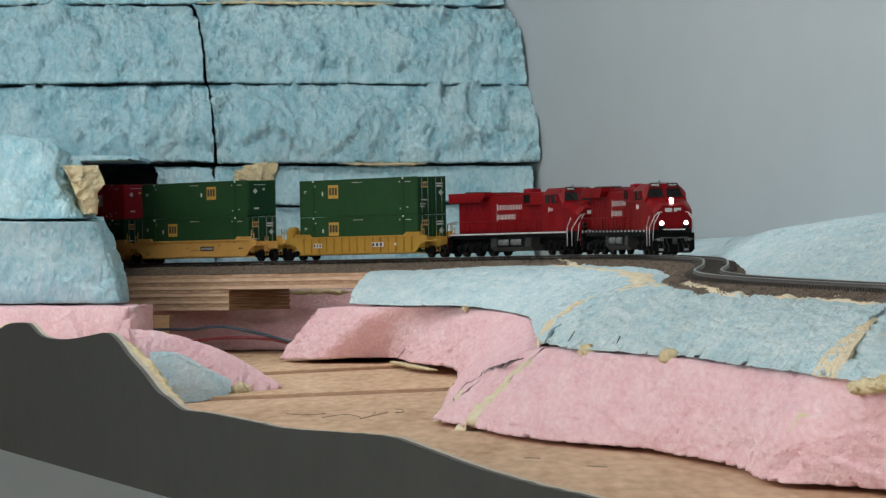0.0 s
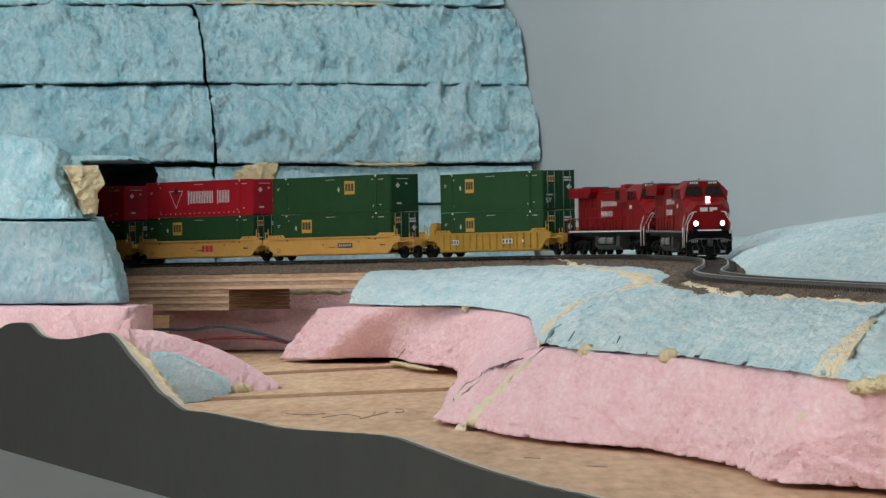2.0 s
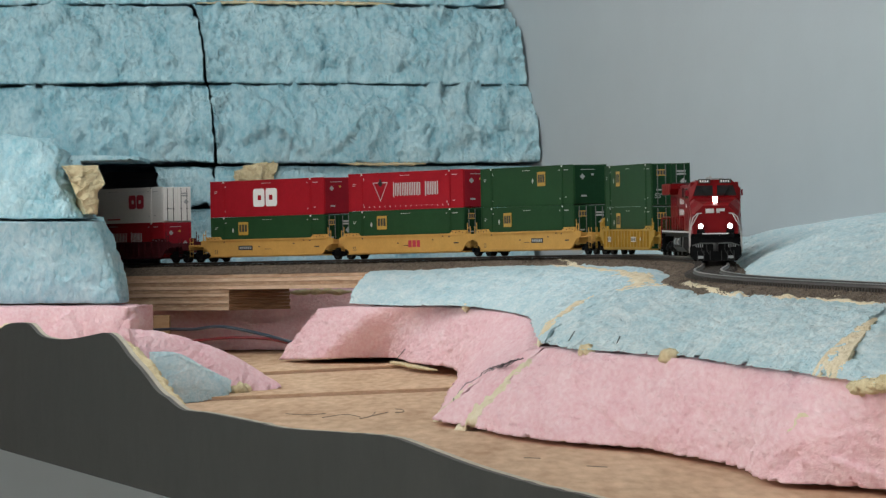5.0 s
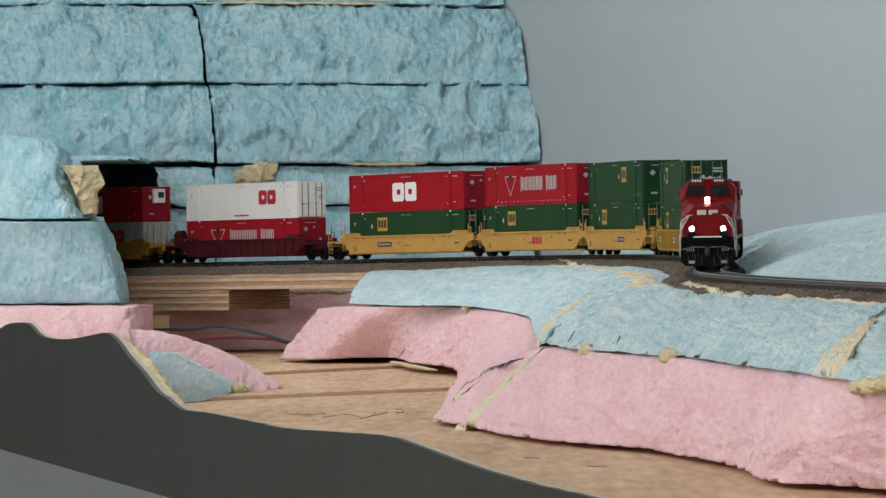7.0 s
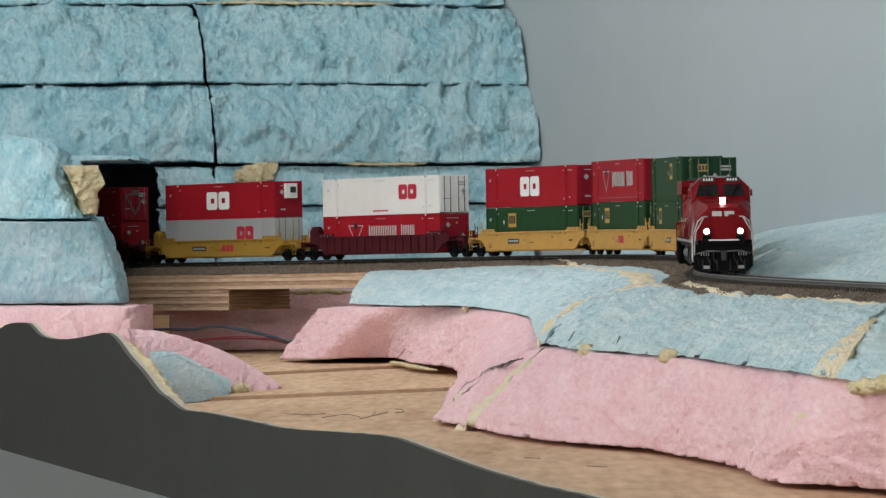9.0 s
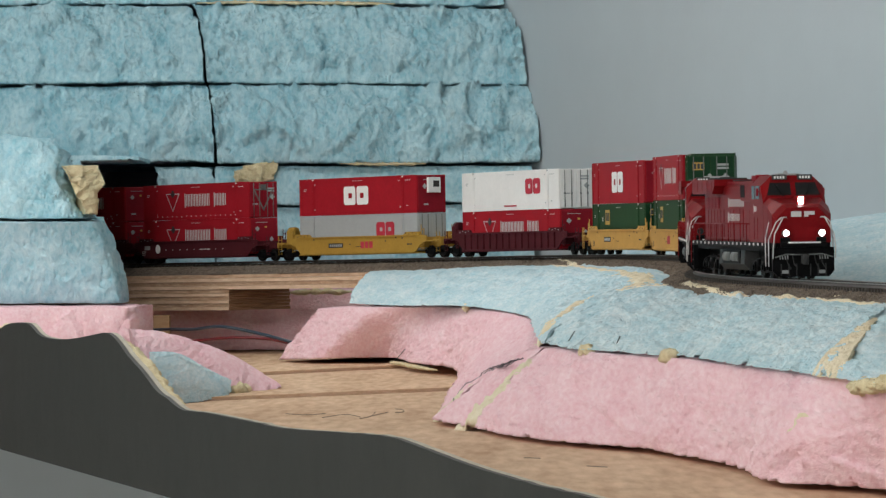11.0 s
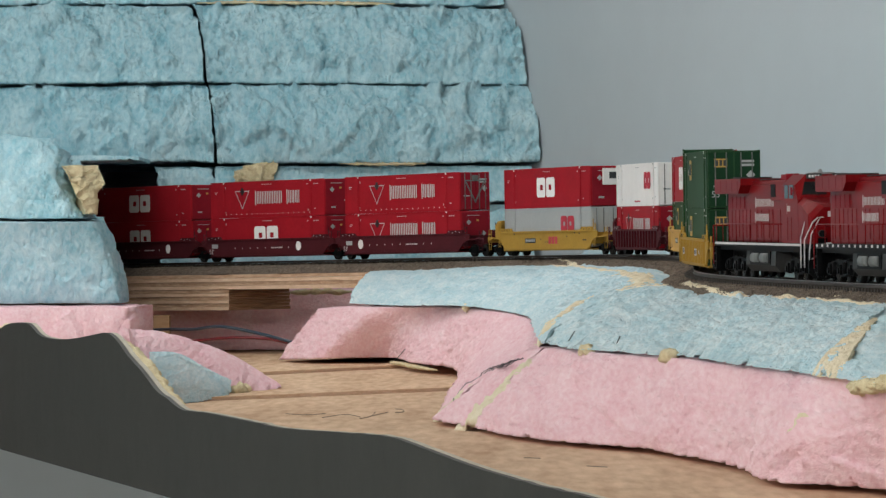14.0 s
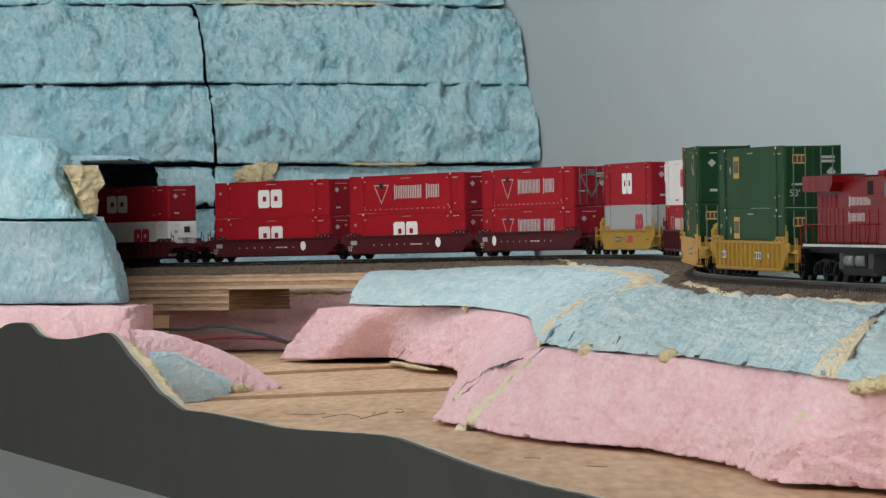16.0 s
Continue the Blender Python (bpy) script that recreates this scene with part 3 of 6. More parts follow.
def ground_foam():
    P = "rough pink foam board glued on the plywood deck"
    Bl = "rough pale blue foam slope below the track"
    foam("foam_board", zz([(0.016, 2.841, -0.104), (0.033, 2.726, -0.104), (0.061, 2.616, -0.104), (0.095, 2.532, -0.104), (0.111, 2.44, -0.104), (0.127, 2.347, -0.104), (0.133, 2.27, -0.104), (0.137, 2.165, -0.104), (0.156, 2.132, -0.104), (0.179, 2.076, -0.104), (0.21, 2.0, -0.104)]),
         zz([(0.058, 2.93, -0.062), (0.066, 2.78, -0.06), (0.078, 2.70, -0.06), (0.1, 2.6, -0.06), (0.117, 2.53, -0.06), (0.132, 2.4, -0.06), (0.141, 2.33, -0.06), (0.153, 2.23, -0.06), (0.165, 2.1, -0.06), (0.175, 2.03, -0.06), (0.21, 1.95, -0.06)]),
         zz([(0.2, 3.4, -0.062), (0.22, 3.3, -0.06), (0.25, 3.2, -0.06), (0.27, 3.1, -0.06), (0.3, 3.0, -0.06), (0.33, 2.9, -0.06), (0.35, 2.8, -0.06), (0.38, 2.7, -0.06), (0.4, 2.6, -0.06), (0.42, 2.5, -0.06), (0.45, 2.4, -0.06)]),
         M_PINK, P, bulge=0.15, lump=0.0034, grain=0.0016, step=0.003, seed=31, rag=0.0032)
    foam("foam_board", zz([(-0.008, 2.986, -0.104), (-0.002, 2.94, -0.104), (0.0045, 2.905, -0.104), (0.0130, 2.858, -0.104)]),
         zz([(0.0495, 2.985, -0.0637), (0.0515, 2.968, -0.0632), (0.0535, 2.950, -0.0628), (0.0560, 2.934, -0.0622)]),
         zz([(0.15, 3.7, -0.066), (0.16, 3.65, -0.065), (0.17, 3.6, -0.064), (0.18, 3.5, -0.0635)]),
         M_PINK, "narrow pink foam strip with pencil scribble on the deck", bulge=0.1, lump=0.002, grain=0.0010, step=0.0025, seed=32)
    foam("foam_board", zz([(-0.142, 4.393, -0.1), (-0.108, 4.289, -0.0972), (-0.046, 4.25, -0.0962), (-0.026, 4.066, -0.0965), (0.006, 3.907, -0.0975), (0.010, 3.7, -0.1), (0.003, 3.4, -0.1), (-0.003, 2.99, -0.101)]),
         zz([(-0.106, 4.34, -0.0555), (-0.09, 4.3, -0.0548), (-0.02, 4.15, -0.053), (0.019, 3.98, -0.053), (0.04, 3.8, -0.053), (0.055, 3.6, -0.055), (0.056, 3.35, -0.058), (0.050, 2.99, -0.0635)]),
         zz([(-0.08, 4.5, -0.0555), (0.0, 4.5, -0.0548), (0.07, 4.4, -0.053), (0.12, 4.3, -0.053), (0.16, 4.2, -0.053), (0.18, 4.0, -0.055), (0.19, 3.7, -0.058), (0.19, 3.4, -0.061)]),
         M_PINK, P, bulge=0.12, lump=0.0018, grain=0.0014, step=0.003, seed=33, rag=0.0032)
    foam("foam_board", zz([(-0.7, 4.43, -0.104), (-0.5, 4.42, -0.104), (-0.31, 4.42, -0.104), (-0.273, 4.43, -0.104), (-0.266, 4.46, -0.104), (-0.265, 4.56, -0.104)]),
         zz([(-0.7, 4.45, -0.051), (-0.5, 4.44, -0.051), (-0.3, 4.44, -0.0525), (-0.276, 4.45, -0.0535), (-0.27, 4.47, -0.0535), (-0.269, 4.56, -0.0535)]),
         zz([(-0.7, 4.7, -0.051), (-0.5, 4.7, -0.051), (-0.3, 4.66, -0.0525), (-0.28, 4.65, -0.0535), (-0.27, 4.64, -0.0535), (-0.262, 4.6, -0.0535)]),
         M_PINK, "pink foam board under the blue mound", bulge=0.4, lump=0.004, grain=0.0016, step=0.003, seed=34, rag=0.0032)
    foam("foam_board", zz([(-0.30, 4.86, -0.1), (-0.2, 4.83, -0.1), (-0.07, 4.78, -0.1)]), zz([(-0.30, 4.865, -0.044), (-0.2, 4.835, -0.044), (-0.07, 4.785, -0.045)]),
         zz([(-0.30, 5.2, -0.044), (-0.2, 5.2, -0.044), (-0.07, 5.2, -0.045)]), M_PINK, "pink foam board behind the plywood roadbed", bulge=0.1, lump=0.001, grain=0.0010, step=0.005, seed=35)
    # blue slope below the far track
    foam("foam_slope", zz([(-0.081, 4.40, -0.0525), (-0.04, 4.2, -0.0525), (0.006, 4.0, -0.0508), (0.028, 3.9, -0.0515), (0.057, 3.6, -0.0535), (0.0575, 3.3, -0.0565), (0.056, 3.05, -0.0588), (0.057, 2.93, -0.060)]),
         zz([(-0.064, 4.53, -0.0255), (0.0, 4.44, -0.0235), (0.06, 4.33, -0.0215), (0.105, 4.2, -0.0215), (0.13, 4.0, -0.0235), (0.140, 3.7, -0.0245), (0.135, 3.4, -0.027), (0.118, 3.2, -0.0315)]),
         zz([(-0.045, 4.58, -0.0255), (0.03, 4.48, -0.0235), (0.08, 4.38, -0.0215), (0.13, 4.25, -0.022), (0.155, 4.0, -0.0245), (0.16, 3.7, -0.0275), (0.155, 3.4, -0.0305), (0.135, 3.22, -0.0325)]),
         M_BLUE2, Bl, bulge=0.5, lump=0.0022, grain=0.0012, step=0.0026, seed=41, toplump=1.6)
    foam("foam_slope", zz([(0.058, 2.92, -0.0588), (0.067, 2.74, -0.0588), (0.08, 2.69, -0.0588), (0.103, 2.575, -0.0588), (0.117, 2.54, -0.0588), (0.132, 2.371, -0.0588), (0.141, 2.293, -0.0588), (0.153, 2.19, -0.0588), (0.159, 2.11, -0.0588)]),
         zz([(0.108, 3.28, -0.032), (0.130, 3.16, -0.0280), (0.141, 3.10, -0.0270), (0.160, 2.95, -0.0270), (0.174, 2.83, -0.0278), (0.185, 2.73, -0.0290), (0.195, 2.64, -0.0298), (0.206, 2.55, -0.0305), (0.216, 2.45, -0.0312)]),
         zz([(0.13, 3.31, -0.0325), (0.15, 3.18, -0.030), (0.16, 3.11, -0.0285), (0.178, 2.97, -0.0283), (0.192, 2.85, -0.0293), (0.203, 2.75, -0.0303), (0.213, 2.66, -0.0310), (0.223, 2.57, -0.0317), (0.233, 2.47, -0.0324)]),
         M_BLUE2, Bl, bulge=0.35, lump=0.0019, grain=0.0008, step=0.0026, seed=42, rag=0.0032, toplump=1.2)
    foam("foam_slope", zz([(0.161, 2.10, -0.0588), (0.166, 2.05, -0.0588), (0.19, 1.96, -0.0588)]),
         zz([(0.2175, 2.440, -0.0332), (0.232, 2.36, -0.0335), (0.262, 2.25, -0.0345)]),
         zz([(0.2345, 2.462, -0.0342), (0.25, 2.40, -0.0345), (0.285, 2.3, -0.0355)]), M_BLUE2, Bl, bulge=0.4, lump=0.002, grain=0.0010, step=0.003, seed=43)
    # the hill beyond the track, which runs up to the oblique wall
    crest = [(0.225, 4.5, -0.018), (0.250, 4.4, -0.004), (0.272, 4.15, 0.0055), (0.290, 3.9, 0.0105), (0.305, 3.8, 0.0135), (0.32, 3.7, 0.016), (0.34, 3.6, 0.019), (0.36, 3.5, 0.022), (0.42, 3.3, 0.028)]
    foam("foam_hill", zz([(0.205, 4.25, -0.022), (0.206, 3.9, -0.022), (0.200, 3.5, -0.024), (0.186, 3.1, -0.027), (0.190, 2.95, -0.030), (0.203, 2.85, -0.032), (0.220, 2.72, -0.033), (0.243, 2.58, -0.034), (0.28, 2.4, -0.036)]),
         zz(crest), zz([(wall_x(y) - 0.004, y, z) for x, y, z in crest]),
         M_BLUE2, "pale blue foam hillside rising beyond the curve", bulge=0.25, lump=0.0020, grain=0.0010, step=0.004, seed=51)
    crest = [(0.135, 4.85, -0.010), (0.170, 4.74, -0.006), (0.205, 4.62, -0.003), (0.255, 4.48, 0.0)]
    foam("foam_hill", zz([(0.12, 4.72, -0.022), (0.16, 4.55, -0.022), (0.2, 4.35, -0.022), (0.215, 4.15, -0.022)]), zz(crest), zz([(wall_x(y) - 0.004, y, z) for x, y, z in crest]),
         M_BLUE2, "low grey-blue foam shoulder behind the curve", bulge=0.2, lump=0.001, grain=0.0004, step=0.006, seed=52, rag=0.0032)


ground_foam()


def bead(pts, r, seed, flat=0.7, label="dried cream spray foam bead in a seam", material=None):
    """A lumpy run of dried foam along a line."""
    length = sum((Vector(p) - Vector(q)).length for p, q in zip(pts, pts[1:]))
    n, k = max(10, int(length / 0.0012)), 20
    line = along(zz(pts), n)
    co, faces = [], []
    for i, p in enumerate(line):
        t = (line[min(n - 1, i + 1)] - line[max(0, i - 1)]).normalized()
        s = t.cross(Vector((0, 0, 1)))
        s = s.normalized() if s.length > 0.1 else Vector((1, 0, 0))
        u = s.cross(t).normalized()
        f = i / (n - 1)
        taper = min(1.0, 0.25 + 6 * f * (1 - f))
        for j in range(k):
            g = 2 * math.pi * j / k
            dirv = s * math.cos(g) + u * math.sin(g) * flat
            q = p + dirv * r
            rr = r * taper * (1 + 0.8 * noise.noise(q * 150 + Vector((seed, 0, 0))) + 0.5 * noise.noise(q * 520) + 0.3 * noise.noise(q * 1100))
            co.append(p + dirv * rr)
    for i in range(n - 1):
        for j in range(k):
            faces.append((i * k + j, i * k + (j + 1) % k, (i + 1) * k + (j + 1) % k, (i + 1) * k + j))
    faces.append(tuple(range(k))[::-1])
    faces.append(tuple(range((n - 1) * k, n * k)))
    me = bpy.data.meshes.new("spray_foam")
    me.from_pydata(co, [], faces)
    me.polygons.foreach_set("use_smooth", [True] * len(faces))
    me.materials.append(material or M_CREAM)
    return tagged(new("spray_foam", me), label, "spray foam", "beads of dried foam")


def clump():
    foam("foam_board", zz([(-0.200, 3.47, -0.1065), (-0.181, 3.52, -0.1065), (-0.151, 3.58, -0.1042), (-0.136, 3.62, -0.1042), (-0.1195, 3.66, -0.1042)]),
         zz([(-0.2200, 3.56, -0.0575), (-0.194, 3.62, -0.0625), (-0.157, 3.70, -0.0785), (-0.131, 3.74, -0.096), (-0.1215, 3.75, -0.1025)]),
         zz([(-0.2300, 3.75, -0.075), (-0.205, 3.80, -0.078), (-0.168, 3.85, -0.09), (-0.14, 3.82, -0.1), (-0.125, 3.8, -0.1035)]),
         M_PINK, "rough pink foam scrap tucked behind the fascia", bulge=0.5, lump=0.0022, grain=0.0005, step=0.0015, seed=61, rag=0.005, cell=38.0, flake=0.3)
    foam("foam_scrap", zz([(-0.1960, 3.38, -0.1065), (-0.181, 3.42, -0.1065), (-0.165, 3.47, -0.1065), (-0.1495, 3.53, -0.1042)]),
         zz([(-0.1990, 3.45, -0.0720), (-0.184, 3.49, -0.0735), (-0.169, 3.53, -0.083), (-0.1500, 3.57, -0.0950)]),
         zz([(-0.199, 3.54, -0.074), (-0.184, 3.56, -0.076), (-0.169, 3.59, -0.086), (-0.152, 3.61, -0.098)]),
         M_BLUE2, "pale blue foam scrap behind the fascia", bulge=0.5, lump=0.0020, grain=0.0004, step=0.0015, seed=62, cell=38.0, flake=0.3, rag=0.004)


clump()


def smear(pts, w, thick, seed, label, fat=0.0):
    """A thin skin of dried foam laid on the foam below it, dying out unevenly at its edges."""
    n = max(24, int(sum((Vector((*p, 0)) - Vector((*q, 0))).length for p, q in zip(pts, pts[1:])) * 520))
    k = 22
    line = along([Vector((x, y, 0)) for x, y in pts], n)
    co, faces = [], []
    for i, p in enumerate(line):
        f = i / (n - 1)
        ww = w * (1 - 0.75 * fat * f) * (1 + 0.5 * noise.noise(Vector((f * 6, seed, 0))))
        end = min(1.0, 7 * f, 7 * (1 - f))
        for j in range(k):
            u = 2 * j / (k - 1) - 1
            q = Vector((p.x + u * ww * 0.72, p.y - u * ww * 2.2, 0))
            hit = DRAPE.ray_cast(Vector((q.x, q.y, Z0 + 0.2)), Vector((0, 0, -1)))[0]
            z = hit.z if hit else Z0 - 0.11
            g = Vector((q.x, q.y * 0.3, seed * 1.7))
            h = end * (1 - u * u) * 1.25 - 0.55 + 1.0 * noise.noise(g * 140) + 0.6 * noise.noise(g * 420)
            co.append([q.x, q.y, z, thick * max(-1.0, min(1.1, h))])
    # bridge the open joints under the skin
    zs = np.array([c[2] for c in co]).reshape(n, k)
    for rounds in range(3):
        pad = np.pad(zs, 3, "edge")
        high = np.max([pad[i:i + n, j:j + k] for i in range(7) for j in range(7)], axis=0)
        zs = np.where(zs < high - 0.008, high - 0.004, zs)
    co = [(c[0], c[1], z + c[3]) for c, z in zip(co, zs.ravel())]
    top = len(co)
    co += [(x, y, z - 0.004) for x, y, z in co]
    for i in range(n - 1):
        for j in range(k - 1):
            e = (i * k + j, (i + 1) * k + j, (i + 1) * k + j + 1, i * k + j + 1)
            faces.append(e)
            faces.append(tuple(v + top for v in e[::-1]))
    rim = [j for j in range(k)] + [i * k + k - 1 for i in range(1, n)] + [(n - 1) * k + j for j in range(k - 2, -1, -1)] + [i * k for i in range(n - 2, 0, -1)]
    for v, x in zip(rim, rim[1:] + rim[:1]):
        faces.append((v, x, x + top, v + top))
    me = bpy.data.meshes.new("spray_foam")
    me.from_pydata(co, [], faces)
    me.polygons.foreach_set("use_smooth", [True] * len(faces))
    me.materials.append(M_CREAM2)
    bm = bmesh.new()
    bm.from_mesh(me)
    bmesh.ops.recalc_face_normals(bm, faces=bm.faces)
    bm.to_mesh(me)
    bm.free()
    return tagged(new("spray_foam", me), label, "spray foam", "beads of dried foam")


def foam_below():
    """One search tree over the carved foam that the skins lie on."""
    vs, fs = [], []
    for ob in bpy.data.objects:
        if ob.name.split(".")[0] in ("foam_slope", "foam_board", "ballast"):
            o = len(vs)
            vs += [v.co.copy() for v in ob.data.vertices]
            fs += [tuple(i + o for i in p.vertices) for p in ob.data.polygons if len(p.vertices) == 4]
    return bvhtree.BVHTree.FromPolygons(vs, fs)


DRAPE = foam_below()


def seams():
    foam("spray_foam", zz([(-0.203, 4.997, 0.0600), (-0.186, 4.994, 0.0590), (-0.168, 4.997, 0.0620)]), zz([(-0.192, 4.998, 0.0765), (-0.178, 4.995, 0.0795), (-0.163, 4.998, 0.0800)]), zz([(-0.190, 5.02, 0.0770), (-0.178, 5.02, 0.0800), (-0.163, 5.02, 0.0800)]),
         M_CREAM, "cream spray foam patch over a joint of the mountain", bulge=0.4, lump=0.0050, grain=0.0020, step=0.0009, seed=75, rag=0.009, cell=170.0)
    bead([(-0.10, 4.998, 0.0775), (-0.05, 4.998, 0.0762), (-0.015, 5.0, 0.0762)], 0.0022, 3)
    bead([(-0.241, 5.083, 0.2405), (-0.184, 5.08, 0.2400), (-0.122, 5.08, 0.2385), (-0.044, 5.08, 0.2365)], 0.0022, 4)
    bead([(0.0745, 2.72, -0.0592), (0.0775, 2.705, -0.0595)], 0.0034, 10, 0.9, "small cream dab of spray foam under the foam edge")
    bead([(0.1095, 2.560, -0.0592), (0.1155, 2.550, -0.0590)], 0.0036, 11, 0.8, "small cream dab of spray foam under the foam edge")
    bead([(0.0145, 3.97, -0.0535), (0.019, 3.97, -0.0500)], 0.0032, 14, 0.9, "small cream dab of spray foam under the foam edge")
    C = "cream spray foam sanded flush in a seam of the slope"
    smear([(0.054, 3.02), (0.060, 3.05), (0.071, 3.12), (0.094, 3.30)], 0.0070, 0.0009, 9, C)
    foam("spray_foam", zz([(0.1550, 2.158, -0.0590), (0.1582, 2.120, -0.0590), (0.1615, 2.090, -0.0590)]), zz([(0.1950, 2.326, -0.0380), (0.1962, 2.324, -0.0376), (0.1977, 2.322, -0.0380)]), zz([(0.1965, 2.345, -0.0385), (0.1977, 2.343, -0.0382), (0.1992, 2.341, -0.0385)]),
         M_CREAM2, C, bulge=0.42, lump=0.0010, grain=0.0005, step=0.0012, seed=76, rag=0.003)
    bead([(0.166, 2.075, -0.0625), (0.171, 2.040, -0.0600), (0.184, 2.0, -0.0585)], 0.0052, 13, 0.5)
    smear([(0.0110, 2.868), (0.0185, 2.876), (0.032, 2.890), (0.050, 2.918)], 0.0085, 0.0018, 15, "pale yellow spray foam sanded flush between pink boards")
    smear([(-0.0020, 3.01), (0.005, 3.01), (0.014, 3.02)], 0.0075, 0.0018, 16, "pale yellow spray foam sanded flush between pink boards")
    smear([(0.1445, 2.149), (0.1475, 2.143), (0.1515, 2.137)], 0.0017, 0.0006, 22, "small cream dab of spray foam on the pink board")
    T = "cream spray foam stain along the top of the slope"
    smear([(0.055, 4.34), (0.085, 4.27), (0.108, 4.15), (0.127, 3.95)], 0.0080, 0.0007, 23, T)
    smear([(0.127, 3.75), (0.133, 3.50), (0.128, 3.30), (0.112, 3.15)], 0.0130, 0.0009, 24, T)
    smear([(0.106, 3.22), (0.124, 3.12), (0.138, 3.04), (0.150, 2.96)], 0.0085, 0.0009, 25, T)
    smear([(0.168, 2.83), (0.180, 2.72), (0.192, 2.62), (0.203, 2.52)], 0.0070, 0.0010, 26, T)
    bead([(-0.046, 4.262, -0.1005), (-0.033, 4.14, -0.0995), (-0.023, 4.05, -0.0995), (-0.006, 3.98, -0.1005)], 0.0017, 17, 0.8)
    bead([(-0.2140, 3.440, -0.0645), (-0.2000, 3.373, -0.0755), (-0.187, 3.309, -0.0845), (-0.1755, 3.250, -0.0950), (-0.163, 3.19, -0.1000)], 0.0032, 18, 0.7, "cream filler bead inside the fascia")
    bead([(-0.1475, 3.575, -0.1030), (-0.1405, 3.60, -0.1020)], 0.0042, 19, 0.9, "small cream dab of spray foam on the deck")
    bead([(-0.400, 4.33, -0.0800), (-0.366, 4.20, -0.0715), (-0.345, 4.10, -0.0640)], 0.0045, 20, 0.9, "cream filler bead inside the fascia")
    bead([(-0.145, 4.80, -0.0465), (-0.11, 4.78, -0.0455), (-0.085, 4.775, -0.0460)], 0.0038, 21, 0.6)


seams()


def under_track():
    bm = bmesh.new()
    box(bm, -0.269, -0.2545, 4.725, 4.755, Z0 - 0.1015, Z0 - 0.0648, 0.0006)
    tagged(part("support_post", bm, M_WOOD), "short brown wooden post under the roadbed", "post")
    for nm, m, pts, lab in (("blue", M_WIREB, [(-0.30, 4.68, -0.080), (-0.255, 4.62, -0.0760), (-0.225, 4.56, -0.0755), (-0.197, 4.5, -0.0725), (-0.167, 4.48, -0.0775), (-0.131, 4.45, -0.0865), (-0.10, 4.5, -0.0960)], "slack blue-grey wire drooping under the roadbed"),
                            ("red", M_WIRER, [(-0.28, 4.66, -0.0930), (-0.22, 4.55, -0.0855), (-0.187, 4.5, -0.0822), (-0.157, 4.49, -0.0835), (-0.131, 4.46, -0.0880), (-0.10, 4.5, -0.0970)], "slack red wire drooping under the roadbed")):
        bm = bmesh.new()
        hose(bm, along(zz(pts), 60), 0.0014, 10)
        tagged(part("wire", bm, m), lab, "wire", "loose wires")


under_track()


def pencil():
    """Pencil scribbles left on the foam and the deck, and dark strokes for shaded notches."""
    rnd = random.Random(5)
    base = along(zz([(0.0035, 2.995, -0.0955), (0.009, 3.03, -0.0885), (0.021, 3.04, -0.0800), (0.034, 2.96, -0.0728), (0.045, 2.90, -0.0672)]), 40)
    for k in range(7):
        a, e = (0, 39) if k == 0 else sorted((rnd.randint(8, 24), rnd.randint(26, 39)))
        bm = bmesh.new()
        tube(bm, [p + Vector((rnd.uniform(-0.0008, 0.0008), 0, rnd.uniform(-0.0008, 0.0008) + 0.0006 * (k % 3))) for p in base[a:e + 1]], 0.00022, 5)
        tagged(part("pencil_mark", bm, M_PENCIL_NOTCH), "dark pencil scribble on pink foam", "pencil mark", "pencil marks")
    D = -0.1066
    for pts in ([(-0.100, 3.20, D), (-0.087, 3.173, D), (-0.075, 3.19, D)], [(-0.075, 3.12, D), (-0.062, 3.17, D), (-0.052, 3.12, D)], [(-0.052, 3.09, D), (-0.046, 3.124, D), (-0.044, 3.206, D)], [(-0.046, 3.13, D), (-0.036, 3.20, D)],
                [(-0.032, 3.26, D), (-0.027, 3.24, D), (-0.0265, 3.20, D), (-0.0315, 3.19, D)], [(0.038, 2.50, D), (0.046, 2.492, D)], [(0.066, 2.40, D), (0.075, 2.384, D)]):
        bm = bmesh.new()
        tube(bm, along(zz(pts), 12), 0.00022, 5)
        tagged(part("pencil_mark", bm, M_FAINT), "faint pencil mark on the plywood deck", "pencil mark", "pencil marks")
    # dark strokes drawn in place of shadowed notches at the foam edges
    for pts in ([(0.066, 2.80, -0.0580), (0.068, 2.795, -0.0555), (0.072, 2.83, -0.0512)], [(0.0870, 2.665, -0.0580), (0.090, 2.68, -0.0555), (0.093, 2.705, -0.0518)], [(-0.0405, 4.17, -0.0972), (-0.032, 4.155, -0.0875)]):
        bm = bmesh.new()
        tube(bm, along(zz(pts), 10), 0.0003, 5)
        tagged(part("pencil_mark", bm, M_PENCIL_NOTCH), "short dark stroke for a shaded notch in the foam", "pencil mark", "pencil marks")


pencil()


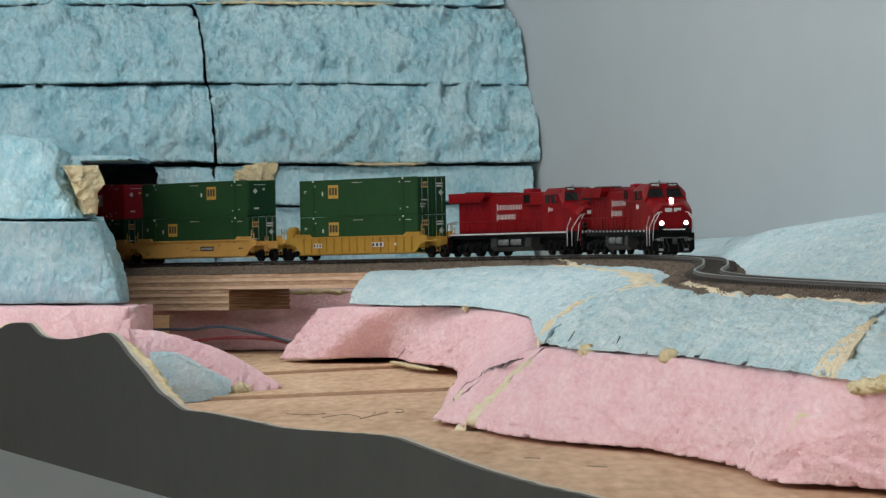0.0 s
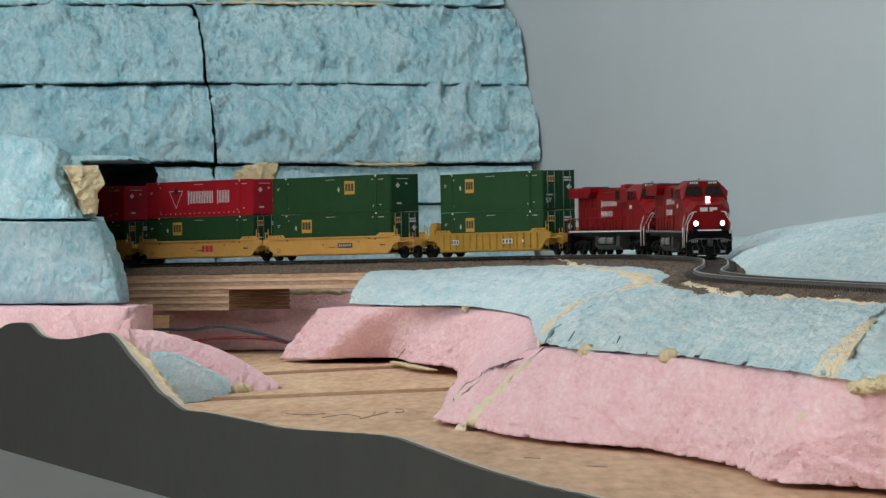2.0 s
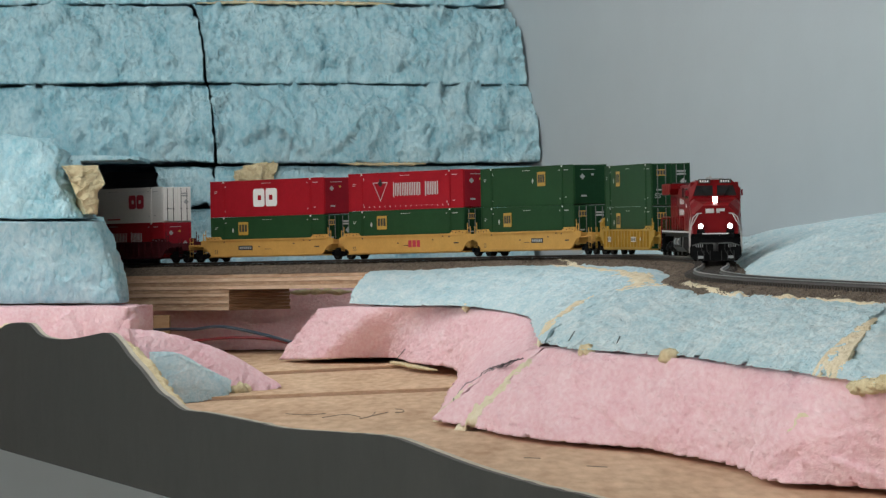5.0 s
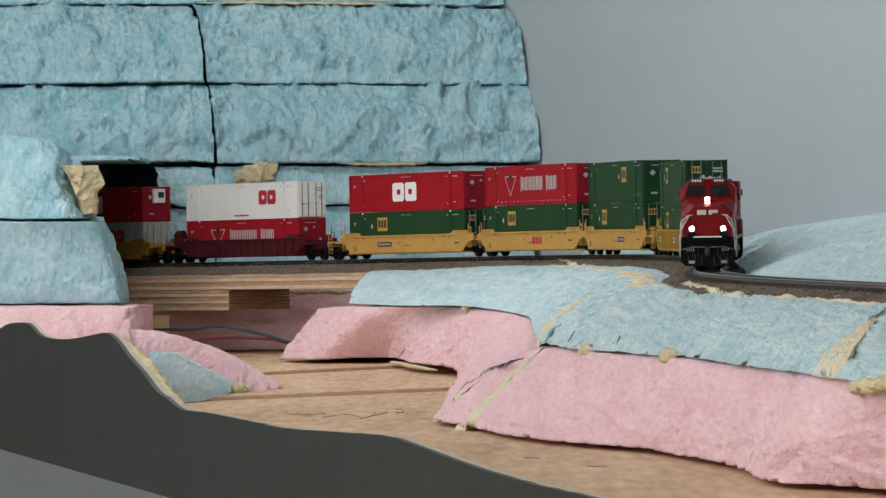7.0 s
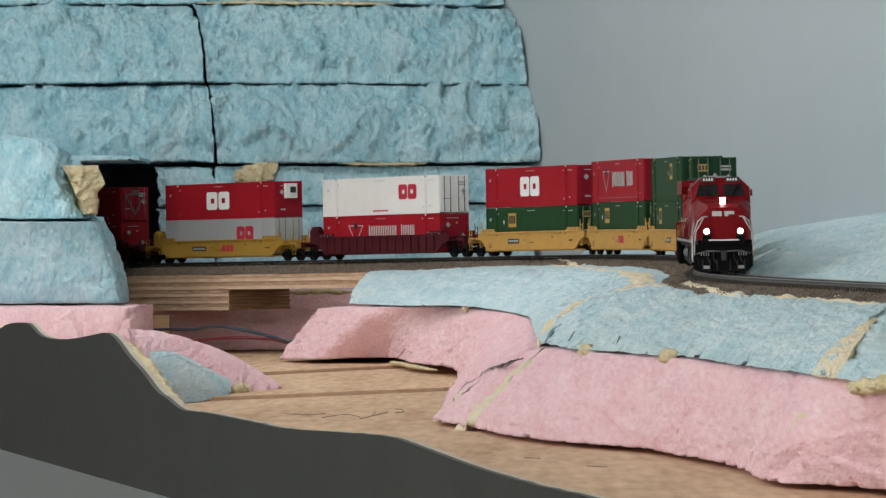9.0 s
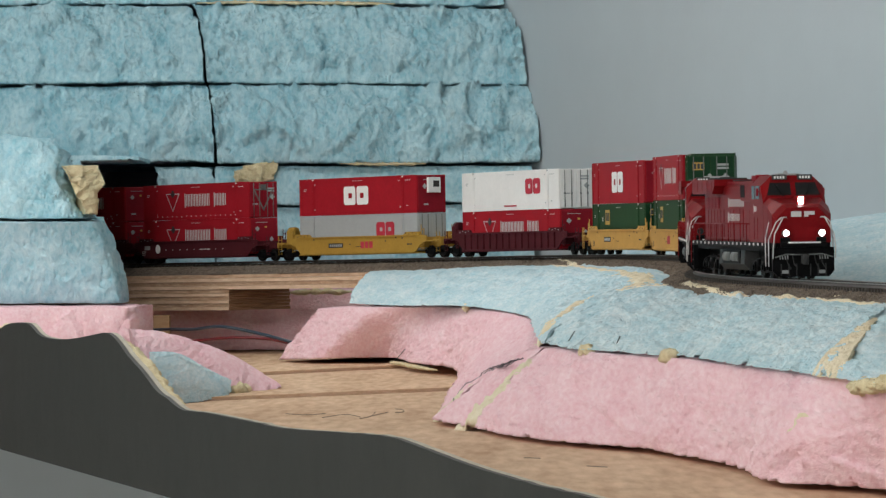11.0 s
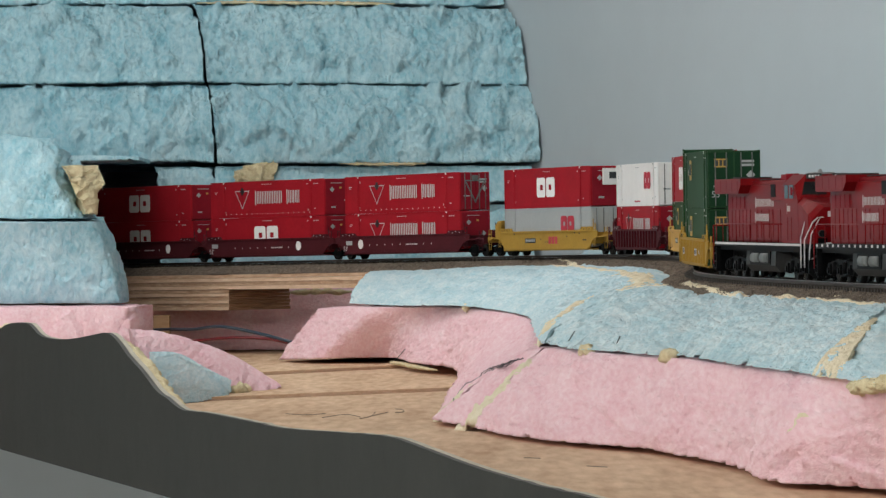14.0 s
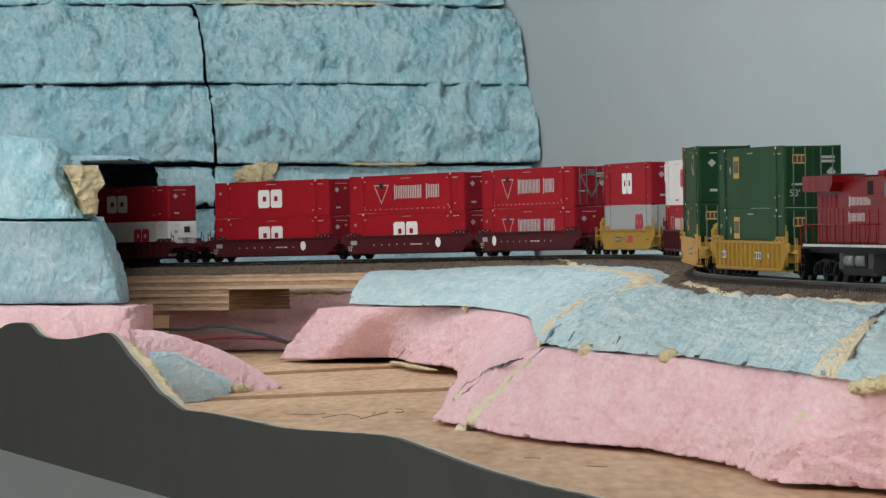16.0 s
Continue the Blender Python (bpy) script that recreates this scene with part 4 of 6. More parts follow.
# ---- roadbed and track ----
def track():
    for nm, lab, cat, s0, s1, w, z0, z1, n in (("plywood_roadbed", "raw layered plywood roadbed carrying the track", "roadbed", -0.95, 2.6, 0.034, -0.0255, -0.0117, 4),
                                              ("plywood_splice", "short plywood splice block under the roadbed", "plywood block", -0.9, -0.234, 0.0343, -0.0447, -0.0258, 6)):
        th = tagged(new(nm), lab, cat, kind="structure" if cat == "roadbed" else "")
        for k in range(n):
            a0, a1 = z0 + (z1 - z0) * k / n, z0 + (z1 - z0) * (k + 1) / n
            ww = w - (0.0007 if k % 2 else 0.0)
            bm = bmesh.new()
            sweep(bm, [(-ww, a0), (ww, a0), (ww, a1 - 0.00025), (-ww, a1 - 0.00025)], s0, s1 - (0.0004 if k % 2 else 0), 0.02)
            part("veneer", bm, [M_PLYDARK if k % 2 else M_PLYEDGE, M_ENDGRAIN], th)
    bm = bmesh.new()
    prof = [(-0.033, -0.0118), (0.033, -0.0118), (0.0275, -0.0070), (0.019, -0.0042), (-0.019, -0.0042), (-0.0275, -0.0070)]
    sweep(bm, prof, -2.85, 2.85, 0.008, wob=0.0012)
    tagged(part("ballast", bm, M_BALLAST), "grey-brown fine ballast bed under the track", "ballast", kind="stuff")
    rnd = random.Random(17)
    vs, fs = [], []
    for k in range(9000):
        s = rnd.uniform(0.7, 2.5) if k % 3 else rnd.uniform(-0.4, 0.7)
        w = rnd.choice((1, 1, 1, -1)) * rnd.uniform(0.0135, 0.0325)
        z = float(np.interp(abs(w), [0.019, 0.0275, 0.033], [-0.0042, -0.0070, -0.0118]))
        c, r, o = on_track(s, w, z + 0.0001), rnd.uniform(0.0003, 0.0008), len(vs)
        for d in ((1, 0, 0), (-1, 0, 0), (0, 1, 0), (0, -1, 0), (0, 0, 1), (0, 0, -1)):
            vs.append(c + Vector(d) * r * rnd.uniform(0.6, 1.3) + Vector((rnd.uniform(-0.3, 0.3) * r, rnd.uniform(-0.3, 0.3) * r, 0)))
        fs += [(o + a, o + b, o + e) for a, b, e in ((0, 2, 4), (2, 1, 4), (1, 3, 4), (3, 0, 4), (2, 0, 5), (1, 2, 5), (3, 1, 5), (0, 3, 5))]
    me = bpy.data.meshes.new("ballast_stones")
    me.from_pydata(vs, [], fs)
    me.materials.append(M_STONE)
    tagged(new("ballast_stones", me), "loose brown and grey ballast grains on the track bed", "ballast", kind="stuff")
    bm = bmesh.new()
    sweep(bm, [(0.0245, -0.0088), (0.031, -0.0112), (0.041, -0.0128), (0.041, -0.0165), (0.0245, -0.0165)], 0.30, 2.4, 0.004, wob=0.0022)
    tagged(part("foam_smear", bm, M_SMEAR), "thin cream foam smear along the foot of the ballast", "spray foam")
    th = tagged(new("track"), "model railway track with dark ties and nickel rails", "railway track", kind="structure")
    for w in (-0.00825, 0.00825):
        bm = bmesh.new()
        sweep(bm, [(w - 0.0012, -0.0021), (w + 0.0012, -0.0021), (w + 0.0005, -0.0012), (w + 0.0005, -0.0004), (w - 0.0005, -0.0004), (w - 0.0005, -0.0012)], -2.85, 2.85, 0.01)
        r = part("rail", bm, M_RAIL, th)
        bm = bmesh.new()
        sweep(bm, [(w - 0.0006, -0.0004), (w + 0.0006, -0.0004), (w + 0.0006, -0.0001), (w + 0.0004, 0), (w - 0.0004, 0), (w - 0.0006, -0.0001)], -2.85, 2.85, 0.01)
        part("railhead", bm, M_RAILTOP, r, "polished rail head")
    tie = bmesh.new()
    box(tie, -0.0012, 0.0012, -0.0145, 0.0145, -0.0042, -0.0022)
    me = bpy.data.meshes.new("tie")
    tie.to_mesh(me)
    me.materials.append(M_TIE)
    rest = bmesh.new()
    s, i = -1.2, 0
    while s < 2.6:
        m = rail_pose(s - 0.002, s + 0.002)
        if 1.35 < s < 2.6 or -0.45 < s < 0.35:
            ob = new("tie", me)
            ob.parent = th
            ob.matrix_basis = m
        else:
            for v in (tie2 := box(rest, -0.0012, 0.0012, -0.0145, 0.0145, -0.0042, -0.0022)):
                v.co = m @ v.co
        s += 0.0068
    tagged(part("tie_run", rest, M_TIE, th), kind="stuff")


track()


def edge_smears():
    global DRAPE
    DRAPE = foam_below()
    T = "cream spray foam smeared on the edge of the ballast"
    smear([(0.139, 3.05), (0.1465, 2.905), (0.155, 2.81), (0.164, 2.735)], 0.0058, 0.0010, 31, T)
    smear([(0.171, 2.705), (0.184, 2.61), (0.197, 2.52), (0.212, 2.42)], 0.0058, 0.0010, 32, T)
    smear([(0.118, 4.08), (0.130, 3.85), (0.138, 3.60), (0.140, 3.40)], 0.0090, 0.0007, 33, T)
    smear([(0.045, 4.43), (0.075, 4.36), (0.100, 4.25), (0.115, 4.12)], 0.0060, 0.0007, 34, T)


edge_smears()


# ---- rolling stock ----
WHEELS = []   # wheelset, its place on the truck, its radius


def wheelset(truck, x, r=0.0053):
    bm = bmesh.new()
    for y in (-0.0078, 0.0078):
        cyl(bm, (0, y - 0.0012, 0), (0, y + 0.0012, 0), r, 18)
        sg = 1 if y > 0 else -1
        cyl(bm, (0, y - sg * 0.0012, 0), (0, y - sg * 0.0018, 0), r * 1.08, 18)
        for k in range(5):
            g = k * 2 * math.pi / 5
            cyl(bm, (r * 0.58 * math.cos(g), y + sg * 0.0012, r * 0.58 * math.sin(g)), (r * 0.58 * math.cos(g), y + sg * 0.0014, r * 0.58 * math.sin(g)), r * 0.14, 6)
    cyl(bm, (0, -0.0075, 0), (0, 0.0075, 0), 0.0012, 8)
    ob = part("wheelset", bm, M_WHEEL, truck)
    ob.location = (x, 0, r)
    WHEELS.append((ob, x, r))


def freight_truck(parent, x):
    t = new("truck")
    t.parent = parent
    t.location = (x, 0, 0)
    for wx in (-0.0101, 0.0101):
        wheelset(t, wx)
    for sg in (-1, 1):
        bm = bmesh.new()
        extrude_profile(bm, [(-0.0135, 0.0045), (-0.008, 0.0035), (-0.003, 0.0028), (0.003, 0.0028), (0.008, 0.0035), (0.0135, 0.0045), (0.0135, 0.0068), (0.006, 0.0085), (-0.006, 0.0085), (-0.0135, 0.0068)], sg * 0.0098, sg * 0.0118)
        for k in (-0.0101, 0.0101):
            cyl(bm, (k, sg * 0.0118, 0.0053), (k, sg * 0.0128, 0.0053), 0.0018, 8)
        box(bm, -0.0028, 0.0028, sg * 0.0118 - 0.0008, sg * 0.0118 + 0.0008, 0.0032, 0.008)
        part("side_frame", bm, M_BLACK, t)
    bm = bmesh.new()
    box(bm, -0.0025, 0.0025, -0.0105, 0.0105, 0.004, 0.0075)
    part("bolster", bm, M_BLACK, t)
    return t


def word(bm, x, z, w, h, y, n, sg=-1, mi=0):
    """A painted word as a run of plain upright bars."""
    p = w / n
    for i in range(n):
        tall = 0.0009 if i == 0 else 0.0
        box(bm, x + i * p, x + i * p + p * 0.22, y, y + sg * 0.00012, z - tall, z + h + tall, mi=mi)
        box(bm, x + i * p + p * 0.50, x + i * p + p * 0.68, y, y + sg * 0.00012, z, z + h, mi=mi)


LC, WC, HC = 0.1857, 0.0299, 0.0333


def lettered(text, parent, x, y, z, size, material=None, side=False):
    """Painted letters on an end that faces ahead, or on the side that faces the aisle."""
    cu = bpy.data.curves.new("lettering", "FONT")
    cu.body, cu.size, cu.extrude = text, size, 0.00005
    tmp = new("tmp_text", cu)
    me = bpy.data.meshes.new_from_object(tmp.evaluated_get(bpy.context.evaluated_depsgraph_get()))
    bpy.data.objects.remove(tmp)
    me.materials.append(material or M_CGREY)
    ob = tagged(new("lettering", me), "painted length mark")
    ob.parent = parent
    ob.matrix_basis = Matrix.Translation((x, y, z)) @ Euler((radians(90), 0, 0 if side else radians(90))).to_matrix().to_4x4()
    return ob


def container(col, name_label, marks, door=None, reefer=False, plain=False):
    """A 53-foot box: x ahead, its foot at z. marks: which painted blocks it carries."""
    th = tagged(new("shipping_container"), name_label, "container", "double-stacked containers")
    a, b = LC / 2, WC / 2
    bm = bmesh.new()
    box(bm, -a, a, -b, b, 0.0004, HC - 0.0003, 0.0004)
    part("body", bm, col, th)
    for x in (-a, -0.0709, 0.0709, a):
        end = abs(x) > 0.09
        for sg in (-1, 1):
            bm = bmesh.new()
            xx = x - math.copysign(0.0011, x) if end else x
            box(bm, xx - 0.0011, xx + 0.0011, sg * b - 0.0004, sg * b + 0.00045 * sg, 0.0, HC, 0.0002)
            part("post", bm, col, th)
    for sg in (-1, 1):
        for zz0 in (0.0, HC - 0.0014):
            bm = bmesh.new()
            box(bm, -a + 0.0023, a - 0.0023, sg * b - 0.0002, sg * (b + 0.00025), zz0, zz0 + 0.0014)
            part("rail", bm, col, th)
    # the door end
    d = door or col
    if plain:
        bm = bmesh.new()
        box(bm, a, a + 0.0003, -b + 0.0012, b - 0.0012, 0.0012, HC - 0.0012, 0.0001)
        part("front_wall", bm, d, th)
        for y, z in ((-0.0072, 0.0232), (0.0082, 0.0135)) if marks == "sign" else ((-0.0072, 0.0232),):
            bm = bmesh.new()
            cyl(bm, (a + 0.0003, y, z), (a + 0.0006, y, z), 0.0024, 4)
            part("placard", bm, M_CGREY, th, "small pale diamond placard")
    for y in () if plain else (-b / 2, b / 2):
        bm = bmesh.new()
        box(bm, a, a + 0.0004, y - b / 2 + 0.0006, y + b / 2 - 0.0003, 0.0012, HC - 0.0012, 0.00015)
        dr = part("door", bm, d, th)
        for k in (-0.0032, 0.0032):
            bm = bmesh.new()
            cyl(bm, (a + 0.0007, y + k, 0.0012), (a + 0.0007, y + k, HC - 0.0012), 0.00035, 6)
            box(bm, a + 0.0004, a + 0.0011, y + k - 0.0006, y + k + 0.0006, HC * 0.36, HC * 0.40)
            part("locking_bar", bm, M_BAR, dr, "grey locking bar")
    def ends(name, m, y0, y1, z0, z1, lab, x0=0.0004, x1=0.0007):
        bm = bmesh.new()
        box(bm, a + x0, a + x1, y0, y1, z0, z1)
        return part(name, bm, m, th, lab)
    if "gold" in marks and not plain:
        ends("door_emblem", M_GOLD, -0.0112, -0.0038, 0.0235, 0.0285, "gold emblem block")
        for k in range(3):
            ends("emblem_bar", M_LOGOBLK, -0.0106 + k * 0.0023, -0.0089 + k * 0.0023, 0.0243, 0.0277, "dark bar on the emblem", x1=0.0008)
    if plain:
        ends("stencil", M_GOLD if marks != "gold_front" else M_CGREY, 0.0010, 0.0032, 0.0240, 0.0256, "small painted mark", x0=0.0003, x1=0.0005)
        ends("stencil", M_CGREY, -0.0085, 0.0040, 0.0288, 0.0293, "pale stencil line", x0=0.0003, x1=0.0005)
        ends("stencil", M_CGREY, -0.0085, -0.0035, 0.0065, 0.0080, "pale stencil mark", x0=0.0003, x1=0.0005)
    for z0 in () if plain else (0.0262, 0.0240):
        ends("stencil", M_CGREY, 0.0040, 0.0118, z0, z0 + 0.0014, "pale stencil bar")
    if not plain:
        ends("stencil", M_CGREY, -0.0118, -0.0060, 0.0120, 0.0131, "pale stencil bar")
        bm = bmesh.new()
        cyl(bm, (a + 0.0004, 0.0098, 0.0190), (a + 0.0008, 0.0098, 0.0190), 0.0026, 4)
        part("placard", bm, M_CGREY, th, "small pale diamond placard")
    if marks == "sign" and not plain:
        bm = bmesh.new()
        for k in range(13):
            t = k / 12
            for q in (-1, 1):
                box(bm, a + 0.0004, a + 0.0008, q * 0.010 * (1 - t) - 0.0006, q * 0.010 * (1 - t) + 0.0006, 0.0245 - 0.018 * t, 0.0262 - 0.018 * t)
        box(bm, a + 0.0004, a + 0.0008, -0.0100, 0.0100, 0.0252, 0.0264)
        box(bm, a + 0.0004, a + 0.0008, -0.0030, 0.0030, 0.0252, 0.0305)
        part("door_emblem", bm, M_BAR, th, "grey painted triangle outline")
    if marks in ("gold", "gold_front") and not plain:
        lettered("53'", th, a + 0.0009, -0.0132, 0.0062, 0.0052)
    if reefer:
        bm = bmesh.new()
        box(bm, a + 0.0004, a + 0.0034, -0.0050, 0.0080, 0.0175, 0.0310, 0.0004)
        u = part("cooling_unit", bm, M_CWHITE, th, "white boxed cooling unit")
        bm = bmesh.new()
        box(bm, a + 0.0034, a + 0.0037, 0.0, 0.0062, 0.0225, 0.0280)
        part("vent", bm, M_LOGOBLK, u, "dark square vent")
    # paint on the side that faces the aisle
    y = -b - 0.0003
    paint = {"w": M_CGREY if marks == "two_red" else M_WHITE, "s": M_CGREY if marks == "two_red" else M_OFFW, "r": M_LOGORED, "g": M_GOLD, "k": M_LOGOBLK}

    def bars(name, c, spans, label, lift=0.0):
        bm = bmesh.new()
        for x0, x1, z0, z1 in spans:
            box(bm, x0, x1, y - 0.0001 - lift, y, z0, z1)
        return part(name, bm, paint[c], th, label)

    def block(c, x0, x1, z0, z1, q, label):
        """A painted block with cut corners and a narrow slit, one plate."""
        def ring(e, f, c):
            a0, a1, b0, b1 = x0 + e, x1 - e, z0 + f, z1 - f
            return [(a0 + c, b0), (a1 - c, b0), (a1, b0 + c), (a1, b1 - c), (a1 - c, b1), (a0 + c, b1), (a0, b1 - c), (a0, b0 + c)]
        bm = bmesh.new()
        w, h = x1 - x0, z1 - z0
        outer = [bm.verts.new((px, y - 0.0001, pz)) for px, pz in ring(0, 0, 0.0018)]
        inner = [bm.verts.new((px + q * w * 0.05, y - 0.0001, pz)) for px, pz in ring(w * 0.34, h * 0.36, 0.0006)]
        for k in range(8):
            m = (k + 1) % 8
            bm.faces.new((outer[k], outer[m], inner[m], inner[k]))
        r = bmesh.ops.extrude_face_region(bm, geom=bm.faces[:])
        for v in r["geom"]:
            if isinstance(v, bmesh.types.BMVert):
                v.co.y = y
        bmesh.ops.recalc_face_normals(bm, faces=bm.faces)
        part("emblem", bm, paint[c], th, label)
    for x0, x1, z0, z1 in ((0.0745, 0.0835, 0.0287, 0.0294), (0.0645, 0.067, 0.0287, 0.0295), (-0.008, 0.008, 0.0299, 0.0304), (-0.0685, -0.067, 0.0273, 0.0287), (0.066, 0.0675, 0.0048, 0.0062), (-0.0688, -0.0678, 0.0048, 0.0058), (-0.086, -0.081, 0.0236, 0.0243), (-0.086, -0.082, 0.0222, 0.0229), (0.076, 0.080, 0.0062, 0.0069)):
        n = max(1, round((x1 - x0) / 0.0032))
        bars("stencil", "s", [(x0 + (x1 - x0) * k / n, x0 + (x1 - x0) * (k + 0.72) / n, z0, z1) for k in range(n)], "small painted stencil mark")
    for x in (-0.0709, 0.0709):
        bars("corner_casting", "w", [(x - 0.0009, x + 0.0009, 0.0316, 0.0330)], "small bright corner casting", 0.0004)
    if marks in ("gold", "gold_front"):
        x = -0.047 if marks == "gold" else 0.022
        bars("emblem", "g", [(x, x + 0.016, 0.0165, 0.0285)], "gold painted emblem block")
        bars("emblem_bars", "k", [(x + 0.0015 + k * 0.0046, x + 0.0049 + k * 0.0046, 0.0195, 0.0262) for k in range(3)], "dark bars on the emblem", 0.0001)
        bars("arrow_mark", "s", [(x - 0.0100, x - 0.0085, 0.019, 0.023), (x - 0.0107, x - 0.0078, 0.020, 0.022)], "small white mark")
    elif marks == "two":
        for x0, x1, q in ((-0.0217, -0.0033, 1), (-0.0013, 0.0170, -1)):
            block("w", x0, x1, 0.0088, 0.0253, q, "white painted rounded emblem block")
    elif marks == "two_red":
        for x0, x1, q in ((0.0288, 0.0422, 1), (0.0434, 0.0568, -1)):
            block("r", x0, x1, 0.0132, 0.0262, q, "red painted rounded emblem block")
        bars("stencil", "r", [(-0.012, 0.012, 0.003, 0.0042)], "red stencil line")
    elif marks == "sign":
        for x, n0, p in ((-0.0193, 8, 0.0056), (0.0320, 4, 0.0054)):
            spans = []
            for k in range(n0):
                a0, tall = x + k * p, 0.0008 if k == 0 else 0.0
                spans += [(a0, a0 + 0.0014, 0.0122 - tall, 0.0238 + tall), (a0 + 0.0029, a0 + 0.0042, 0.0126, 0.0238)]
            bars("lettering", "s", spans, "white painted word as plain bars")
        xc = -0.0405
        rim = [(xc - 0.0115, xc - 0.003, 0.0240, 0.0248), (xc + 0.003, xc + 0.0115, 0.0240, 0.0248)]
        for k in range(31):
            t = k / 30
            for q in (-1, 1):
                rim.append((xc + q * 0.0115 * (1 - t) - 0.00035, xc + q * 0.0115 * (1 - t) + 0.00035, 0.0240 - 0.0160 * t, 0.0248 - 0.0160 * t))
        bars("emblem_rim", "s", rim, "pale painted triangle outline")
        bars("emblem_centre", "k", [(xc - 0.0035, xc + 0.0035, 0.0228, 0.0252), (xc - 0.0018, xc + 0.0018, 0.0210, 0.0275)], "small dark emblem block")
        for k in range(17):
            bars("rivet_mark", "w", [(-0.068 + k * 0.0085, -0.067 + k * 0.0085, 0.0028, 0.0036)], "small white mark")
    return th


def well_car(col, label, ribbed, single, front_end=True, rear_end=True, i_plate=False, plate=True, emblem=False, disc=0.052):
    """One well of a double-stack car, x ahead; its trucks stand at +-0.112."""
    th = tagged(new("well_car"), label, "well car", "well cars of the train")
    for sg in (-1, 1):
        bm = bmesh.new()
        zt = 0.0205
        pts = [(-0.099, 0.0125), (-0.091, 0.0055), (0.091, 0.0055), (0.099, 0.0125), (0.108, 0.0150), (0.108, zt - 0.001), (0.094, zt), (-0.094, zt), (-0.108, zt - 0.001), (-0.108, 0.0150)]
        extrude_profile(bm, pts, sg * 0.0158, sg * 0.0168)
        sd = part("side_sill", bm, col, th)
        bm = bmesh.new()
        box(bm, -0.097, 0.097, sg * 0.0155, sg * 0.0178, zt - 0.0014, zt, 0.0002)
        part("top_chord", bm, col, sd)
        bm = bmesh.new()
        box(bm, -0.091, 0.091, sg * 0.0158, sg * 0.0176, 0.0048, 0.0062, 0.0002)
        part("bottom_chord", bm, col, sd)
        if ribbed:
            for k in range(15):
                x = -0.0854 + k * 0.0122
                bm = bmesh.new()
                box(bm, x - 0.0011, x + 0.0011, min(sg * 0.0168, sg * 0.0184), max(sg * 0.0168, sg * 0.0184), 0.0062, zt - 0.0014)
                part("rib", bm, col, sd)
        for e in (-1, 1):
            bm = bmesh.new()
            x0, x1 = sorted((e * 0.0735, e * 0.0985))
            extrude_profile(bm, [(x0, zt), (x1, zt), (x1 - (0.0006 if e > 0 else 0), zt + 0.0026), (x0 + (0.0035 if e > 0 else 0), zt + 0.0026)] if e > 0 else [(x0, zt), (x1, zt), (x1 - 0.0035, zt + 0.0026), (x0 + 0.0006, zt + 0.0026)], *sorted((sg * 0.0157, sg * 0.0176)))
            sh = part("end_shoulder", bm, col, sd)
            for k in range(4 if sg < 0 else 0):
                bm = bmesh.new()
                xx, zc = e * (0.0775 + k * 0.0055), zt + (0.0006 if k % 2 else 0.0015)
                cyl(bm, (xx, -0.0176, zc), (xx, -0.0180, zc), 0.0005, 6)
                part("bolt", bm, M_CGREY if col == M_MAROON else M_DGREY, sh)
            bm = bmesh.new()
            for xx in (0.1000, 0.1042):
                cyl(bm, (e * xx, sg * 0.0166, 0.0072), (e * xx, sg * 0.0166, 0.0292 if xx < 0.102 else 0.0262), 0.00038, 5)
            for k in range(5):
                cyl(bm, (e * 0.1000, sg * 0.0166, 0.0082 + k * 0.0042), (e * 0.1042, sg * 0.0166, 0.0082 + k * 0.0042), 0.0003, 5)
            part("corner_ladder", bm, col, sd)
        if sg > 0:
            continue
        q = -0.0169 - (0.0016 if ribbed else 0)

        def mark(name, m, x0, x1, z0, z1, lab, lift=0.0):
            bm = bmesh.new()
            box(bm, x0, x1, q - 0.00012 - lift, q, z0, z1)
            part(name, bm, m, sd, lab)
        ink = M_WHITE if col == M_MAROON else M_LOGOBLK
        if ribbed:
            for x0, x1 in ((-0.067, -0.054), (0.026, 0.044)) if col != M_MAROON else ():
                mark("stencil", M_OFFW, x0, x1, 0.0106, 0.0146, "pale stencil block with dark bars")
                for k in range(3):
                    w = (x1 - x0) / 3
                    mark("stencil_bar", M_LOGOBLK, x0 + k * w + 0.0006, x0 + (k + 0.62) * w, 0.0113, 0.0139, "dark bar on the stencil", 0.0001)
            if col != M_MAROON:
                mark("stencil", M_OFFW, 0.0610, 0.0640, 0.0115, 0.0138, "small pale stencil block")
        elif col == M_MAROON:
            for k in range(9):
                mark("stencil", M_OFFW, -0.052 + k * 0.0125, -0.0510 + k * 0.0125, 0.0116, 0.0128, "small white stencil mark")
            [mark("stencil", M_OFFW, 0.008 + k * 0.0032, 0.0102 + k * 0.0032, 0.0116, 0.0127, "white stencil mark") for k in range(6)]
            mark("stencil", M_CGREY, -0.090, -0.080, 0.0125, 0.0162, "grey stencil block")
            bm = bmesh.new()
            cyl(bm, (disc, q, 0.0132), (disc, q - 0.00012, 0.0132), 0.0042, 20)
            part("disc_mark", bm, M_WHITE, sd, "round white painted disc")
            lettered("53'", sd, -0.0945, q - 0.0001, 0.0072, 0.0062, M_OFFW, True)
        else:
            pl = (0.012, 0.035) if i_plate else (-0.045, -0.022)
            if not single:
                lettered("53", sd, -0.0850, q - 0.0001, 0.0072, 0.0056, M_LOGOBLK, True)
            if plate:
                mark("plate", M_LOGOBLK, pl[0], pl[1], 0.0105, 0.0145, "dark number plate")
